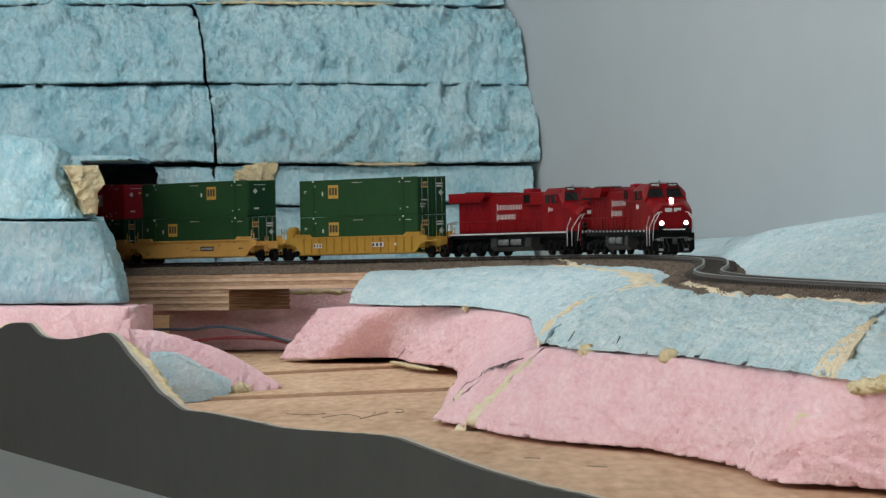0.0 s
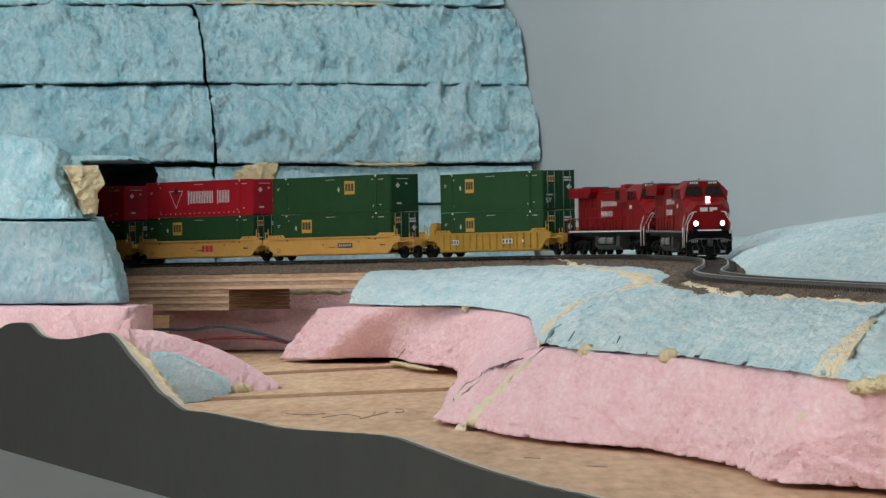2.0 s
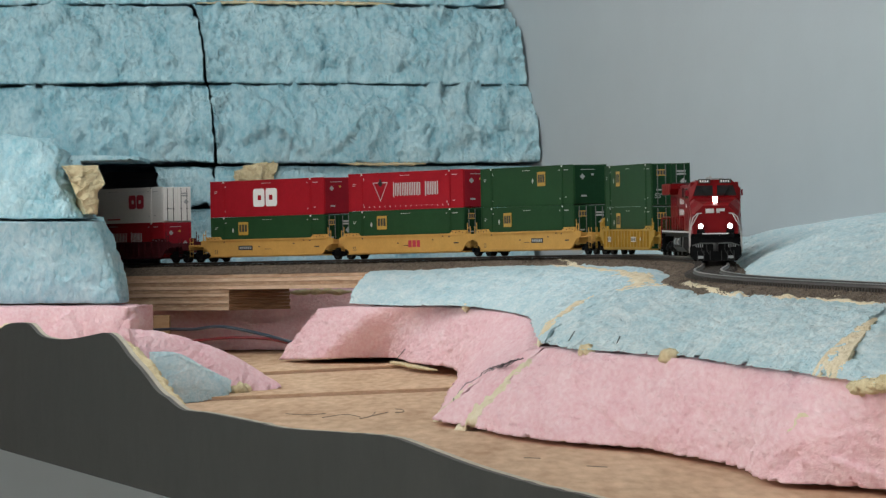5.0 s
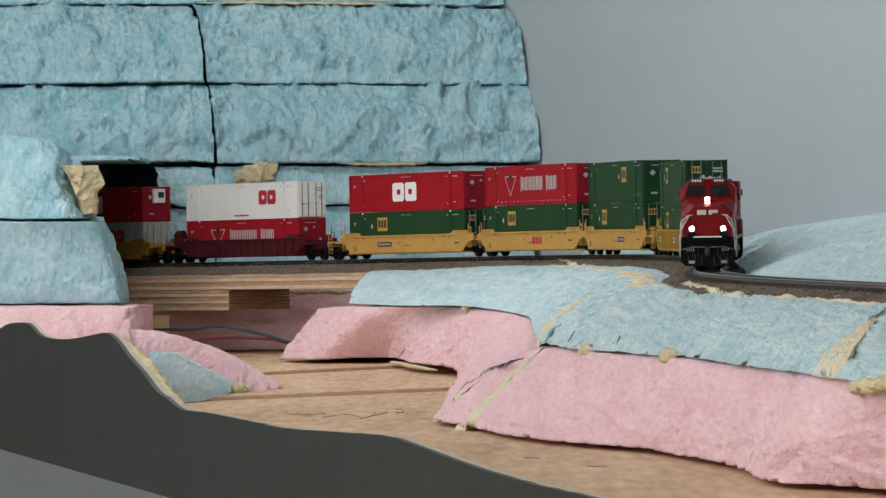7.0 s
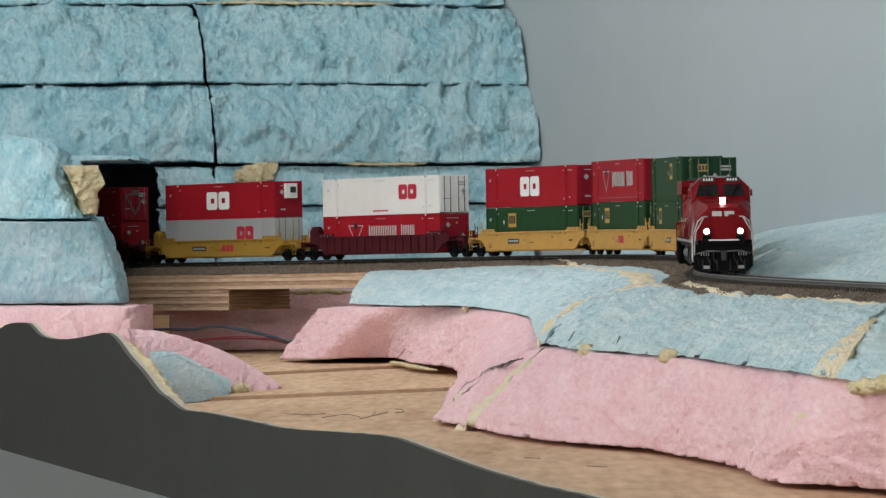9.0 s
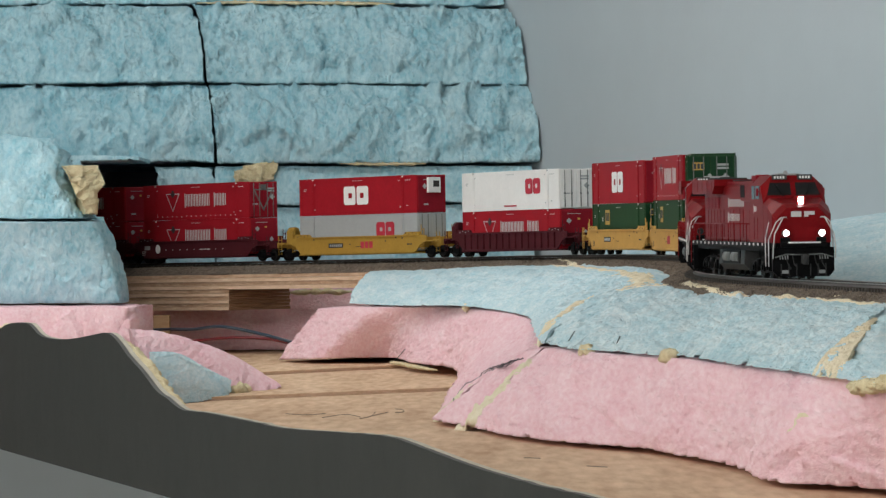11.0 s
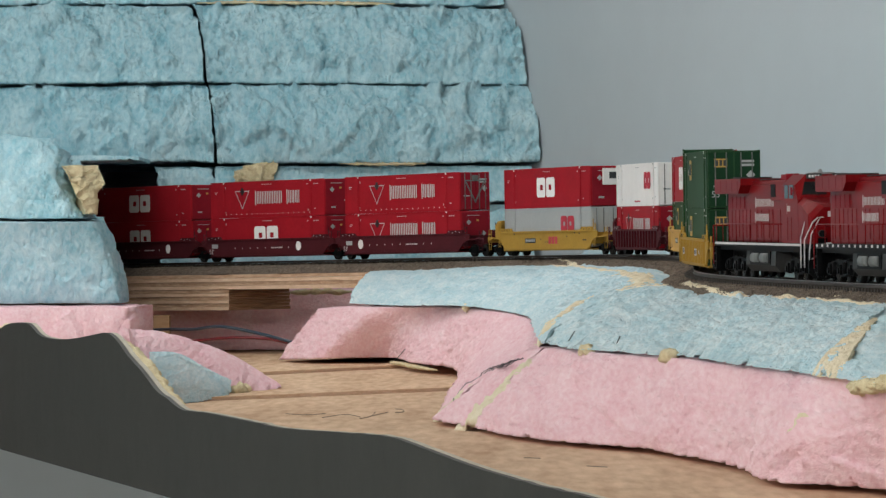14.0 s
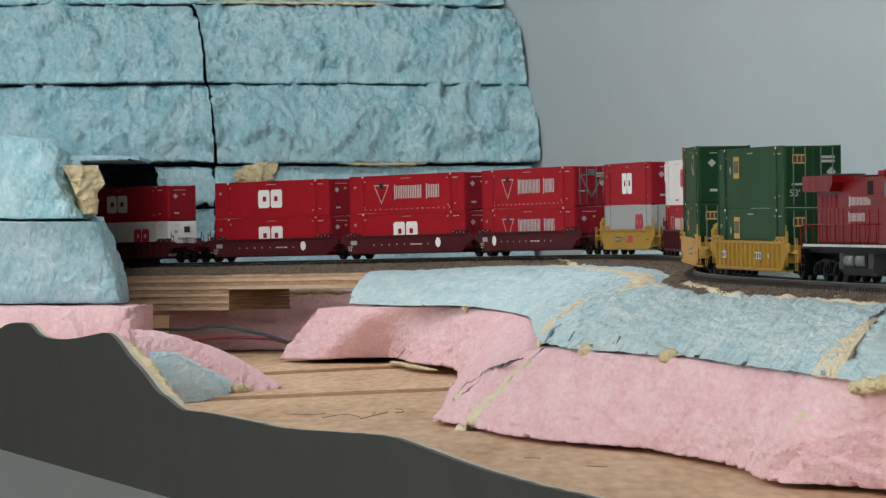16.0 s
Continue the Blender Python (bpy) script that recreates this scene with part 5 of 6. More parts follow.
            for k in range(6 if plate else 0):
                mark("plate_bar", M_CGREY, pl[0] + 0.0018 + k * 0.0034, pl[0] + 0.0042 + k * 0.0034, 0.0115, 0.0135, "pale bar on the plate", 0.0001)
            if emblem:
                for k in range(3):
                    mark("emblem_bar", M_LOGORED, 0.006 + k * 0.0068, 0.0112 + k * 0.0068, 0.0095, 0.0155, "red painted emblem bar")
            for x, z in ((-0.012, 0.0128), (0.060, 0.0178), (0.070, 0.0172), (-0.070, 0.0176), (0.044, 0.0150)):
                mark("stencil", M_DGREY, x, x + 0.0022, z, z + 0.0010, "small dark stencil mark")
            mark("stencil", M_DGREY, -0.002, 0.008, 0.0108, 0.0113, "thin dark stencil line")
            mark("stencil", M_DGREY, 0.078, 0.086, 0.0118, 0.0128, "small dark stencil mark")
    bm = bmesh.new()
    box(bm, -0.095, 0.095, -0.0157, 0.0157, 0.0040, 0.0050)
    part("well_floor", bm, col, th)
    for e, shown in ((1, front_end), (-1, rear_end)):
        bm = bmesh.new()
        x0, x1 = sorted((e * 0.0945, e * (0.130 if single else 0.121)))
        box(bm, x0, x1, -0.006, 0.006, 0.0095, 0.0145, 0.0004)
        box(bm, *sorted((e * 0.0945, e * 0.100)), -0.0158, 0.0158, 0.009, 0.0185, 0.0003)
        box(bm, *sorted((e * 0.0945, e * 0.118)), -0.0155, 0.0155, 0.0142, 0.0152)
        pl = part("end_platform", bm, col, th)
        if single and e < 0:
            bm = bmesh.new()
            box(bm, -0.1165, -0.1065, -0.0150, -0.0060, 0.0152, 0.0268, 0.0005)
            cyl(bm, (-0.1165, -0.0105, 0.0268), (-0.1065, -0.0105, 0.0268), 0.0034, 12)
            part("brake_cabinet", bm, col, pl, "painted brake housing with a rounded top")
        if single or shown:
            bm = bmesh.new()
            for sg in (-1, 1):
                for k in range(4):
                    cyl(bm, (e * 0.1225, sg * 0.0162, 0.006 + k * 0.0042), (e * 0.1275, sg * 0.0162, 0.006 + k * 0.0042), 0.0003, 5)
                for xx in (0.1225, 0.1275):
                    cyl(bm, (e * xx, sg * 0.0162, 0.005), (e * xx, sg * 0.0162, 0.0225), 0.00035, 5)
            box(bm, *sorted((e * 0.118, e * 0.129)), -0.0165, 0.0165, 0.0150, 0.0162)
            box(bm, *sorted((e * 0.1285, e * 0.1295)), -0.0165, 0.0165, 0.0115, 0.0160)
            part("ladder", bm, col, pl)
            bm = bmesh.new()
            box(bm, *sorted((e * 0.128, e * 0.1365)), -0.0012, 0.0012, 0.0085, 0.0115, 0.0003)
            part("coupler", bm, M_BLACK, pl, "black knuckle coupler")
    return th


def build_loco(lead):
    """A six-axle wide-cab diesel, x ahead: nose at +0.125."""
    th = tagged(new("locomotive"), "dark red wide-cab diesel model locomotive with black underframe", "locomotive", "locomotives")

    def add(name, fn, m=M_RED, par=None, label=""):
        bm = bmesh.new()
        fn(bm)
        for v in bm.verts:
            if v.co.z > 0.0168:
                v.co.z = 0.0197 + (v.co.z - 0.0168) * 1.04
            elif v.co.z > 0.0095:
                v.co.z = 0.0095 + (v.co.z - 0.0095) * 1.397
        return part(name, bm, m, par or th, label)
    # frame and walkway
    add("frame", lambda b: (box(b, -0.120, 0.121, -0.0150, 0.0150, 0.0135, 0.0168), box(b, -0.118, 0.119, -0.007, 0.007, 0.0095, 0.0135)), M_BLACK)
    for sg in (-1, 1):
        wk = add("walkway_edge", lambda b: box(b, -0.118, 0.104, sg * 0.0150, sg * 0.0174, 0.0150, 0.0170), M_BLACK)
        y0, y1 = min(sg * 0.0174, sg * 0.01755), max(sg * 0.0174, sg * 0.01755)
        if lead:
            add("sill_stripe", lambda b: [box(b, -0.116 + k * 0.0124, -0.1125 + k * 0.0124, y0, y1, 0.0157, 0.0167) for k in range(18)], M_OFFW, wk, "broken white sill stripe")
        else:
            add("sill_stripe", lambda b: [box(b, -0.117 + k * 0.0222, -0.0956 + k * 0.0222, y0, y1, 0.0158, 0.0167) for k in range(10)], M_OFFW, wk, "long white sill stripe")
    # hood
    hood = add("long_hood", lambda b: (box(b, -0.112, 0.062, -0.0108, 0.0108, 0.0168, 0.0470, 0.0010), box(b, -0.06, 0.058, -0.0095, 0.0095, 0.0470, 0.0490, 0.0006)))
    for sg in (-1, 1):
        for k in range(17):
            x = -0.108 + k * 0.0098
            if -0.055 < x < 0.02 and k % 3 == 0:
                continue
            add("hood_door", lambda b: box(b, x, x + 0.0084, min(sg * 0.0108, sg * 0.01115), max(sg * 0.0108, sg * 0.01115), 0.019, 0.034, 0.00015), par=hood)
        add("lettering", lambda b: (word(b, -0.037 if sg < 0 else -0.010, 0.0356, 0.049, 0.0040, sg * 0.0109, 8, sg), word(b, -0.037 if sg < 0 else -0.002, 0.0278, 0.037, 0.0040, sg * 0.01118, 7, sg)), M_OFFW, hood, "two rows of white painted lettering bars")
        add("handrail", lambda b: (tube(b, [(-0.116, sg * 0.0168, 0.0265), (0.066, sg * 0.0168, 0.0265)], 0.0003, 5), [cyl(b, (-0.116 + 0.0182 * k, sg * 0.0168, 0.0168), (-0.116 + 0.0182 * k, sg * 0.0168, 0.0265), 0.00028, 5) for k in range(11)]), M_RED)
    # radiator wings overhang at the rear
    add("radiator_wing", lambda b: extrude_profile(b, [(-0.1195, 0.0432), (-0.1165, 0.0426), (-0.0560, 0.0426), (-0.0490, 0.0470), (-0.0490, 0.0505), (-0.1195, 0.0505)], -0.0168, 0.0168))
    for sg in (-1, 1):
        add("wing_brace", lambda b: [extrude_profile(b, [(x, 0.0426), (x + 0.0012, 0.0426), (x + 0.0012, 0.0428), (x, 0.0428)], *sorted((sg * 0.0108, sg * 0.0160))) for x in (-0.100, -0.082, -0.064)])
        add("radiator_grille", lambda b: [box(b, -0.116 + k * 0.0152, -0.1022 + k * 0.0152, *sorted((sg * 0.0168, sg * 0.01695)), 0.0438, 0.0496, 0.0001) for k in range(4)])
        add("air_intake", lambda b: [box(b, -0.1055 + k * 0.0105, -0.0965 + k * 0.0105, *sorted((sg * 0.0110, sg * 0.01122)), 0.0346, 0.0410) for k in range(4)], M_DRED, hood, "dull red louvred intake screen")
        for k in range(4):
            add("louvre", lambda b: [box(b, -0.1055 + k * 0.0105, -0.0965 + k * 0.0105, *sorted((sg * 0.01122, sg * 0.01150)), 0.0350 + q * 0.0011, 0.0355 + q * 0.0011) for q in range(6)], M_RED, hood)
        add("intake_grille", lambda b: box(b, 0.0215, 0.0330, *sorted((sg * 0.0148, sg * 0.0150)), 0.0405, 0.0470), M_BLACK, hood, "dark square air intake grille")
        add("cab_door", lambda b: [box(b, x, x + 0.0062, *sorted((sg * 0.0172, sg * 0.01745)), 0.0185, 0.0300, 0.0001) for x in (0.0675, 0.0770)], M_RED, label="small red battery box doors below the cab")
        add("roof_rib", lambda b: [box(b, -0.046 + k * 0.012, -0.0452 + k * 0.012, *sorted((sg * 0.0040, sg * 0.0106)), 0.0489, 0.0494) for k in range(8)], M_RED, hood)
    add("roof_fan", lambda b: cyl(b, (-0.095, 0, 0.0505), (-0.095, 0, 0.0515), 0.011, 20), M_DGREY)
    add("roof_fan", lambda b: cyl(b, (-0.05, 0, 0.049), (-0.05, 0, 0.0502), 0.006, 16), M_DGREY)
    add("exhaust", lambda b: (box(b, 0.002, 0.016, -0.005, 0.005, 0.0485, 0.0522, 0.0005), cyl(b, (0.009, 0, 0.0522), (0.009, 0, 0.0526), 0.0038, 12)), M_DRED)
    add("dynamic_brake_box", lambda b: (box(b, 0.02, 0.058, -0.0148, 0.0148, 0.0385, 0.0490, 0.0008),))
    # cab
    cab = add("cab", lambda b: loft(b, [(0.060, 0.0168, 0.0517, 0.0172, 0.0055, 0.0060), (0.0915, 0.0168, 0.0517, 0.0172, 0.0055, 0.0060), (0.0985, 0.0168, 0.0395, 0.0172, 0.0015, 0.0012)]))
    for sg in (-1, 1):
        for x0, x1 in ((0.067, 0.0755), (0.078, 0.0885)):
            add("side_window", lambda b: box(b, x0, x1, min(sg * 0.0172, sg * 0.0174), max(sg * 0.0172, sg * 0.0174), 0.0395, 0.0465, 0.0001), M_GLASS, cab, "dark cab side window")
        add("number_mark", lambda b: word(b, 0.072, 0.0330, 0.0085, 0.0028, sg * 0.0172, 4, sg), M_OFFW, cab, "white number bars")
        # windshields lie on the raked front
        def shield(b):
            t = Vector((0.0915 - 0.0985, 0.0517 - 0.0395)).normalized()
            o = Vector((0.0985, 0.0395)) + t * 0.0022
            p = o + t * 0.0075
            y0, y1 = (0.0014, 0.0146) if sg > 0 else (-0.0146, -0.0014)
            n = Vector((t.y, -t.x)) * 0.0002
            vs = [b.verts.new((q.x + n.x, yy, q.y + n.y)) for q, yy in ((o, y0), (o, y1), (p, y1 - 0.0022 if sg > 0 else y1), (p, y0 if sg > 0 else y0 + 0.0022))]
            vs2 = [b.verts.new((v.co.x - 0.0006, v.co.y, v.co.z - 0.0003)) for v in vs]
            b.faces.new(vs)
            for i in range(4):
                b.faces.new((vs[i], vs2[i], vs2[(i + 1) % 4], vs[(i + 1) % 4]))
            bmesh.ops.recalc_face_normals(b, faces=b.faces)
        add("windshield", shield, M_GLASS, cab, "dark raked windshield")
        nb = add("number_board", lambda b: box(b, 0.0900, 0.0938, sg * 0.0070 - 0.0040, sg * 0.0070 + 0.0040, 0.0494, 0.0522, 0.0002), M_LOGOBLK, cab, "black number board")
        add("number_bars", lambda b: [box(b, 0.0938, 0.09395, sg * 0.0070 - 0.0031 + k * 0.0016, sg * 0.0070 - 0.0031 + k * 0.0016 + 0.0010, 0.0501, 0.0514) for k in range(4)], M_WHITE, nb, "white number bars")
    add("roof_horn", lambda b: (box(b, 0.074, 0.084, -0.006, 0.006, 0.0517, 0.0528, 0.0003), cyl(b, (0.086, -0.003, 0.0532), (0.0905, -0.003, 0.0532), 0.0006, 6, r2=0.0012)), M_CGREY)
    # nose
    nose = add("nose", lambda b: extrude_nose(b))
    add("nose_emblem", lambda b: (box(b, 0.1213, 0.1219, -0.0064, -0.0008, 0.0302, 0.0330), box(b, 0.1213, 0.1219, 0.0008, 0.0064, 0.0312, 0.0330), box(b, 0.1213, 0.1219, 0.0008, 0.0030, 0.0302, 0.0312)), M_OFFW, nose, "white painted emblem blocks")
    hl = add("headlight", lambda b: box(b, 0.1085, 0.1168, -0.0026, 0.0026, 0.0345, 0.0412, 0.0008), M_RED, nose, "red headlight housing")
    return th, hl, nose, add


def loft(b, secs):
    """Rings (x, foot, top, half width, and the cut of the upper corners down and in), joined front to back."""
    rings = []
    for x, z0, z1, w, c, cw in secs:
        rings.append([b.verts.new(p) for p in ((x, -w, z0), (x, w, z0), (x, w, z1 - c), (x, w - cw, z1), (x, -w + cw, z1), (x, -w, z1 - c))])
    for r, s in zip(rings, rings[1:]):
        for i in range(6):
            b.faces.new((r[i], s[i], s[(i + 1) % 6], r[(i + 1) % 6]))
    b.faces.new(rings[0])
    b.faces.new(rings[-1][::-1])
    bmesh.ops.recalc_face_normals(b, faces=b.faces)


def extrude_nose(b):
    """The tapered nose: narrower ahead, with a sloping top and cut corners."""
    loft(b, [(0.0985, 0.0168, 0.0400, 0.0171, 0.0030, 0.0030), (0.108, 0.0168, 0.0388, 0.0168, 0.0034, 0.0034), (0.1175, 0.0168, 0.0368, 0.0162, 0.0056, 0.0062), (0.1215, 0.0168, 0.0350, 0.0150, 0.0062, 0.0066)])


def loco(lead):
    th, hl, nose, add = build_loco(lead)
    mh = M_LIGHT if lead else M_GLASS
    add("headlight_lens", lambda b: box(b, 0.1166, 0.1173, -0.0014, 0.0014, 0.0358, 0.0406, 0.0002), mh, hl, "glowing headlight" if lead else "unlit headlight")
    for sg in (-1, 1):
        dl = add("ditch_light", lambda b: cyl(b, (0.1212, sg * 0.0098, 0.0218), (0.1240, sg * 0.0098, 0.0218), 0.0019, 12), M_LOGOBLK, label="ditch light housing")
        add("ditch_lens", lambda b: cyl(b, (0.1240, sg * 0.0098, 0.0218), (0.1244, sg * 0.0098, 0.0218), 0.0016, 12), mh, dl, "glowing ditch light" if lead else "unlit ditch light")
        # front and rear steps and grab rails
        for e in (1, -1):
            x = 0.1105 if e > 0 else -0.1175
            st = add("step_well", lambda b: [box(b, x - 0.003, x + 0.003, min(sg * 0.0150, sg * 0.0174), max(sg * 0.0150, sg * 0.0174), z, z + 0.0007) for z in (0.0045, 0.0082, 0.0118)] + [box(b, x - 0.0035, x - 0.003, min(sg * 0.0150, sg * 0.0174), max(sg * 0.0150, sg * 0.0174), 0.0045, 0.015), box(b, x + 0.003, x + 0.0035, min(sg * 0.0150, sg * 0.0174), max(sg * 0.0150, sg * 0.0174), 0.0045, 0.015)], M_BLACK)
            if e > 0:
                add("grab_rail", lambda b: (tube(b, [(0.1065, sg * 0.0176, 0.007), (0.1065, sg * 0.0176, 0.0195), (0.1115, sg * 0.0168, 0.0265), (0.1115, sg * 0.0150, 0.031)], 0.0004, 6), tube(b, [(0.1150, sg * 0.0176, 0.007), (0.1150, sg * 0.0176, 0.0185), (0.1226, sg * 0.0148, 0.0275), (0.1226, sg * 0.0118, 0.0300)], 0.0004, 6)), M_OFFW, st, "white grab rails")
            else:
                add("grab_rail", lambda b: tube(b, [(-0.1215, sg * 0.0174, 0.007), (-0.1215, sg * 0.0174, 0.0255), (-0.1215, sg * 0.008, 0.0255)], 0.0004, 6), M_RED, st, "red grab rail")
    add("anticlimber", lambda b: (box(b, 0.1212, 0.1250, -0.0125, 0.0125, 0.0150, 0.0172, 0.0003), box(b, 0.1250, 0.12515, -0.0085, 0.0085, 0.0160, 0.0171)), [M_BLACK])
    add("sill_line", lambda b: box(b, 0.12505, 0.1253, -0.0088, 0.0088, 0.0166, 0.0173), M_WHITE, label="white sill line")
    add("pilot", lambda b: extrude_profile_x(b, [(-0.0168, 0.0150), (0.0168, 0.0150), (0.0168, 0.0045), (0.0140, 0.0015), (-0.0140, 0.0015), (-0.0168, 0.0045)], 0.1195, 0.1222), M_BLACK, label="black plow pilot")
    add("pilot_marks", lambda b: [box(b, 0.1222, 0.1224, sg * 0.0098 - 0.002, sg * 0.0098 + 0.002, 0.0032, 0.0050) for sg in (-1, 1)], M_CGREY, label="pale stencil marks")
    for sg in (-1, 1):
        add("front_handrail", lambda b: tube(b, [(0.1235, sg * 0.0092, 0.0300), (0.1245, sg * 0.0112, 0.0300), (0.1252, sg * 0.0162, 0.0215), (0.1252, sg * 0.0170, 0.0150), (0.1240, sg * 0.0170, 0.0108)], 0.00036, 6), M_OFFW, label="white front handrail")
        add("hose_cluster", lambda b: [cyl(b, (0.1226, sg * (0.0088 + k * 0.0014), 0.0118), (0.1238, sg * (0.0088 + k * 0.0014), 0.0106), 0.0003, 6) for k in range(4)], M_CGREY, label="pale row of hose ends")
        add("plow_rib", lambda b: [box(b, 0.1222, 0.1227, *sorted((sg * (0.0035 + k * 0.0042), sg * (0.0041 + k * 0.0042))), 0.0020, 0.0085) for k in range(3)], M_DGREY, label="raised rib on the plow")
        add("ditch_bracket", lambda b: box(b, 0.1205, 0.1236, sg * 0.0098 - 0.0026, sg * 0.0098 + 0.0026, 0.0172, 0.0196, 0.0003), M_BLACK, label="black ditch light bracket")
        add("mirror", lambda b: (box(b, 0.0880, 0.0888, *sorted((sg * 0.0177, sg * 0.0189)), 0.0412, 0.0452, 0.0002), cyl(b, (0.0884, sg * 0.0170, 0.0435), (0.0884, sg * 0.0180, 0.0435), 0.0003, 5)), M_DRED, label="small cab side mirror")
        add("windshield_wiper", lambda b: tube(b, [(0.0990, sg * 0.0060, 0.0408), (0.0956, sg * 0.0095, 0.0466)], 0.00022, 5), M_BLACK, label="thin black wiper")
    add("uncoupling_lever", lambda b: tube(b, [(0.1240, -0.0158, 0.0112), (0.1248, -0.0100, 0.0124), (0.1254, 0.0, 0.0122), (0.1248, 0.0100, 0.0124), (0.1240, 0.0158, 0.0112)], 0.0003, 6), M_BAR, label="bent grey uncoupling lever")
    add("rear_pilot", lambda b: box(b, -0.1222, -0.1195, -0.0165, 0.0165, 0.003, 0.0150, 0.0005), M_BLACK)
    for e in (1, -1):
        add("coupler", lambda b: (box(b, *sorted((e * 0.121, e * 0.1285)), -0.0014, 0.0014, 0.0085, 0.0118, 0.0003), cyl(b, (e * 0.1285, 0, 0.0080), (e * 0.1285, 0, 0.0125), 0.0017, 8)), M_DGREY)
        add("air_hose", lambda b: [tube(b, [(e * 0.1222, y, 0.012), (e * 0.126, y, 0.009), (e * 0.1262, y + 0.002, 0.0055)], 0.0003, 5) for y in (-0.0095, -0.006, 0.006, 0.0095)], M_DGREY)
    add("fuel_tank", lambda b: extrude_profile_x(b, [(-0.0155, 0.0135), (0.0155, 0.0135), (0.0160, 0.0075), (0.0130, 0.0040), (-0.0130, 0.0040), (-0.0160, 0.0075)], -0.040, 0.036), M_TANK, label="grey fuel tank")
    for sg in (-1, 1):
        for x0, x1 in ((-0.024, -0.005), (0.000, 0.019)):
            add("air_reservoir", lambda b: cyl(b, (x0, sg * 0.0152, 0.0108), (x1, sg * 0.0152, 0.0108), 0.0022, 12), M_BAR, label="pale grey air reservoir")
        add("reservoir_recess", lambda b: box(b, -0.028, 0.024, min(sg * 0.0150, sg * 0.0163), max(sg * 0.0150, sg * 0.0163), 0.0076, 0.0135), M_BLACK)
    for x in (-0.079, 0.079):
        t = new("truck")
        t.parent = th
        t.location = (x, 0, 0)
        for wx in (-0.0228, 0.0, 0.0228):
            wheelset(t, wx, 0.0061)
        for sg in (-1, 1):
            bm = bmesh.new()
            extrude_profile(bm, [(-0.031, 0.0060), (-0.026, 0.0035), (-0.018, 0.0050), (-0.005, 0.0032), (0.005, 0.0032), (0.018, 0.0050), (0.026, 0.0035), (0.031, 0.0060), (0.030, 0.0098), (0.010, 0.0115), (-0.010, 0.0115), (-0.030, 0.0098)], sg * 0.0105, sg * 0.0128)
            for k in (-0.0228, 0.0, 0.0228):
                box(bm, k - 0.0026, k + 0.0026, min(sg * 0.0128, sg * 0.0142), max(sg * 0.0128, sg * 0.0142), 0.0040, 0.0092, 0.0003)
                cyl(bm, (k, sg * 0.0142, 0.0061), (k, sg * 0.0150, 0.0061), 0.0017, 8)
            for k in (-0.0115, 0.0115):
                cyl(bm, (k, sg * 0.0136, 0.0045), (k, sg * 0.0136, 0.0105), 0.0014, 8)
            part("side_frame", bm, M_BLACK, t)
    return th


def extrude_profile_x(b, pts, x0, x1):
    a = [b.verts.new((x0, y, z)) for y, z in pts]
    c = [b.verts.new((x1, y, z)) for y, z in pts]
    n = len(pts)
    fs = [b.faces.new(a), b.faces.new(c[::-1])] + [b.faces.new((a[i], c[i], c[(i + 1) % n], a[(i + 1) % n])) for i in range(n)]
    bmesh.ops.recalc_face_normals(b, faces=fs)


G, R, DR = M_GREEN, M_CRED, M_DRED
Gt, Rt = "dark green 53-foot container with a gold emblem", "bright red 53-foot container with white lettering bars"
Et = "red 53-foot container with a white two-block emblem"
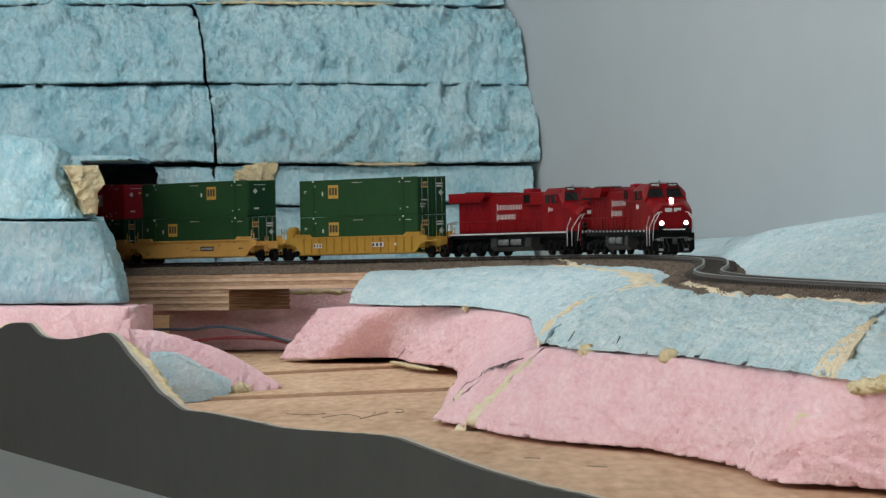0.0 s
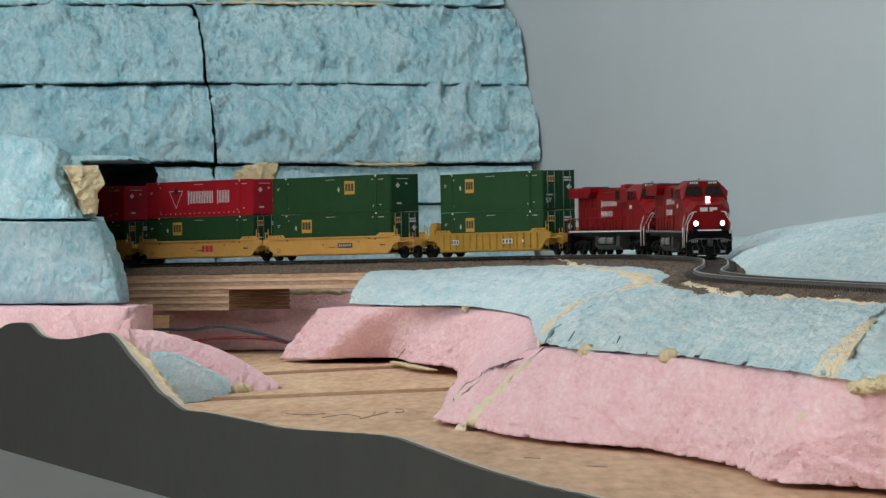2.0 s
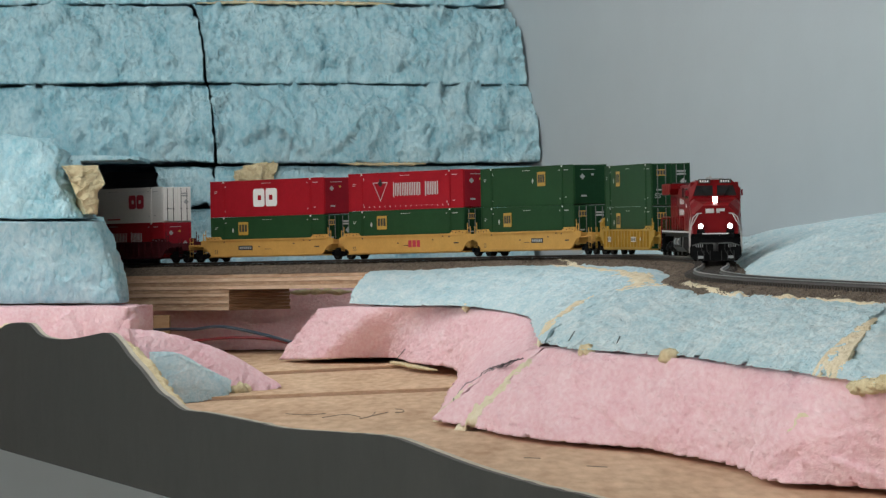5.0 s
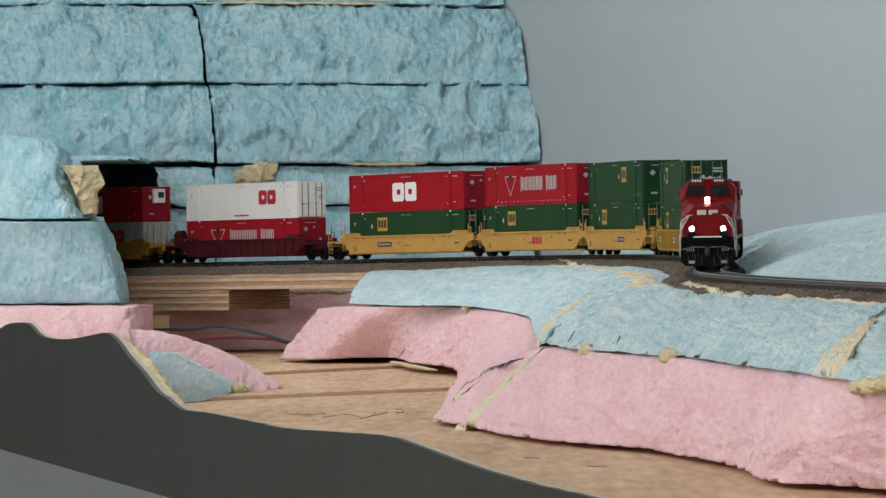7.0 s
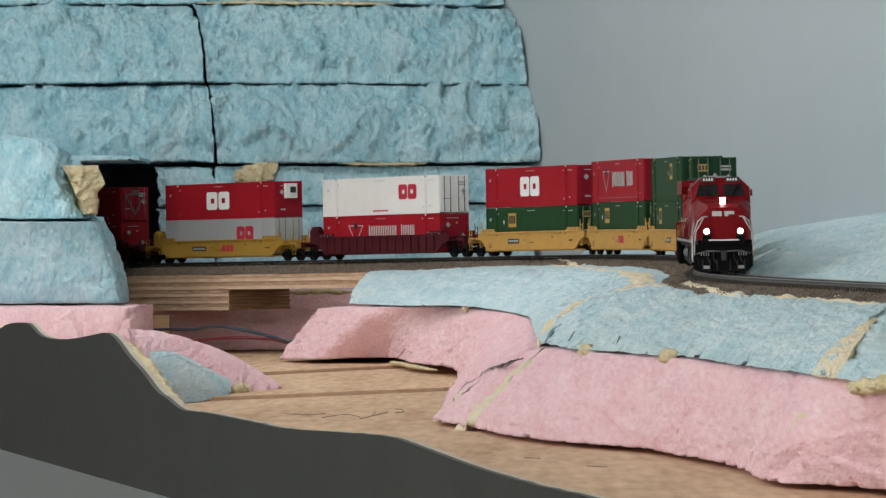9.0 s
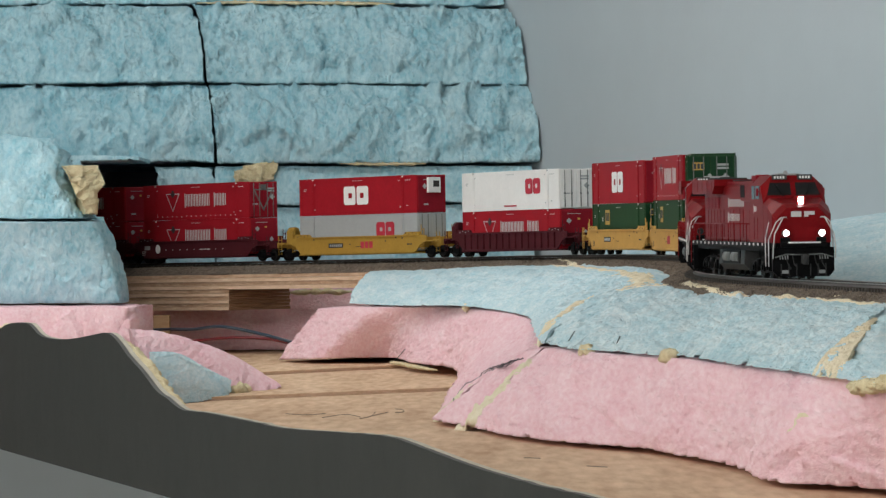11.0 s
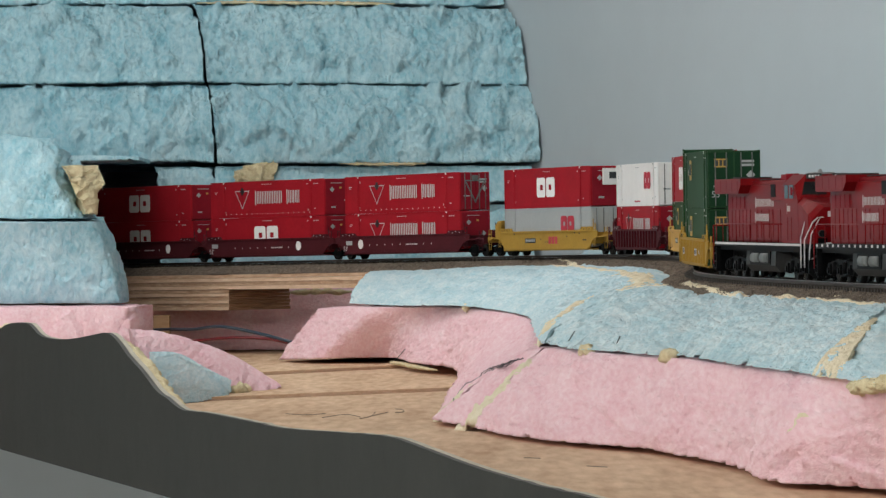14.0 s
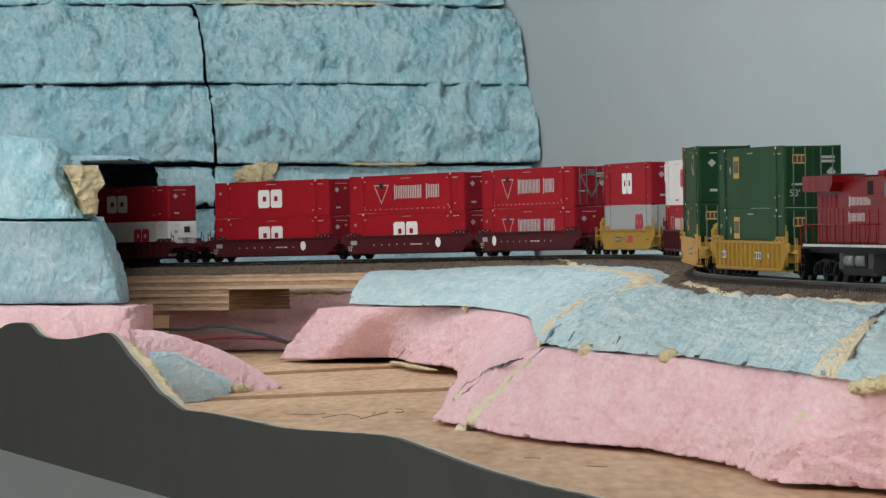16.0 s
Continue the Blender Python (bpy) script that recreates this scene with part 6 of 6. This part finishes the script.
# place of the middle at the start, (car colour, label, ribbed, single), the lower box, the upper box, lift of the stack
TRAIN = [
    (-0.0500, (M_YEL, "orange-yellow ribbed single well car", True, True), (G, Gt, "gold"), (G, Gt, "gold"), -0.0014),
    (-0.3215, (M_YELP, "pale yellow smooth-sided articulated well car", False, False), (G, Gt, "gold"), (G, Gt, "gold_front"), 0.0018),
    (-0.5408, (M_YELP, "pale yellow smooth-sided articulated well car", False, False), (G, Gt, "gold"), (R, Rt, "sign"), 0.0030),
    (-0.7674, (M_YELP, "pale yellow smooth-sided articulated well car", False, False), (G, Gt, "gold"), (R, Et, "two"), 0.0015),
    (-1.0370, (M_MAROON, "dark maroon ribbed single well car", True, True), (R, Rt, "sign"), (M_CWHITE, "white 53-foot container with a red two-block emblem", "two_red"), -0.001),
    (-1.3022, (M_YEL, "orange-yellow smooth-sided single well car", False, True), (M_CGREY, "grey 53-foot container with a red two-block emblem", "two_red"), (R, Et, "two"), 0.0),
    (-1.5710, (M_MAROON, "dark maroon smooth-sided articulated well car", False, False), (R, Rt, "sign"), (R, Rt, "sign"), 0.0005),
    (-1.7910, (M_MAROON, "dark maroon smooth-sided articulated well car", False, False), (R, Et, "two"), (R, Rt, "sign"), 0.0005),
    (-2.0110, (M_MAROON, "dark maroon smooth-sided articulated well car", False, False), (R, Et, "two"), (R, Et, "two"), 0.0),
    (-2.2800, (M_MAROON, "dark maroon ribbed single well car", True, True), (M_CWHITE, "white 53-foot container with a red two-block emblem", "two_red"), (R, Et, "two"), 0.0)]
SPEED = 0.11381
TIMES = [i * 0.4 for i in range(41)]
MOVERS = []   # thing, place at the start, half distance of its trucks, height, its trucks


def train():
    for lead, s0 in ((True, 0.470), (False, 0.212)):
        th = loco(lead)
        MOVERS.append((th, s0, 0.079, 0.0, [o for o in th.children if o.name.startswith("truck")]))
    for i, (s0, car, low, up, lift) in enumerate(TRAIN):
        art = not car[3]
        first = art and (i == 0 or TRAIN[i - 1][1][3])
        last = art and (i == len(TRAIN) - 1 or TRAIN[i + 1][1][3])
        th = well_car(*car, front_end=first or not art, rear_end=last or not art, i_plate=first, plate=i != 2, emblem=i in (2, 5), disc=-0.066 if i == 6 else 0.052)
        tr = [freight_truck(th, 0.112)]
        if not art or last:
            tr.append(freight_truck(th, -0.112))
        MOVERS.append((th, s0, 0.112, 0.0, tr))
        for (c, lab, marks), z in ((low, 0.0063), (up, 0.0398)):
            # the ends take a darker copy of the side colour, shade put into the paint
            door = DR if c == R else M_DGREEN if c == G else None
            k = container(c, lab, marks, door, reefer=(i == 5 and z > 0.02) or (i == 9 and z < 0.02), plain=i in ((1, 2, 3, 5, 7, 8, 9) if z > 0.02 else (4, 6, 7, 8, 9)))
            MOVERS.append((k, s0, 0.112, z + lift, []))


train()


def motions():
    """The train rolls at an even pace along the track; bogies turn with the rails."""
    for th, s0, half, z, trucks in MOVERS:
        rows = []
        for t in TIMES:
            s = s0 + SPEED * t
            rows.append((t, rail_pose(s - half, s + half) @ pose(0, 0, z)))
        walk(th, rows)
        for tr in trucks:
            x = tr.location.x
            out = []
            for t, m in rows:
                s = s0 + SPEED * t + x
                out.append((t, m.inverted() @ rail_pose(s - 0.01, s + 0.01)))
            walk(tr, out)
    for ob, x, r in WHEELS:
        walk(ob, [(k / 15, pose(x, 0, r, 0, math.degrees(SPEED * k / 15 / r), 0)) for k in range(241)])


motions()
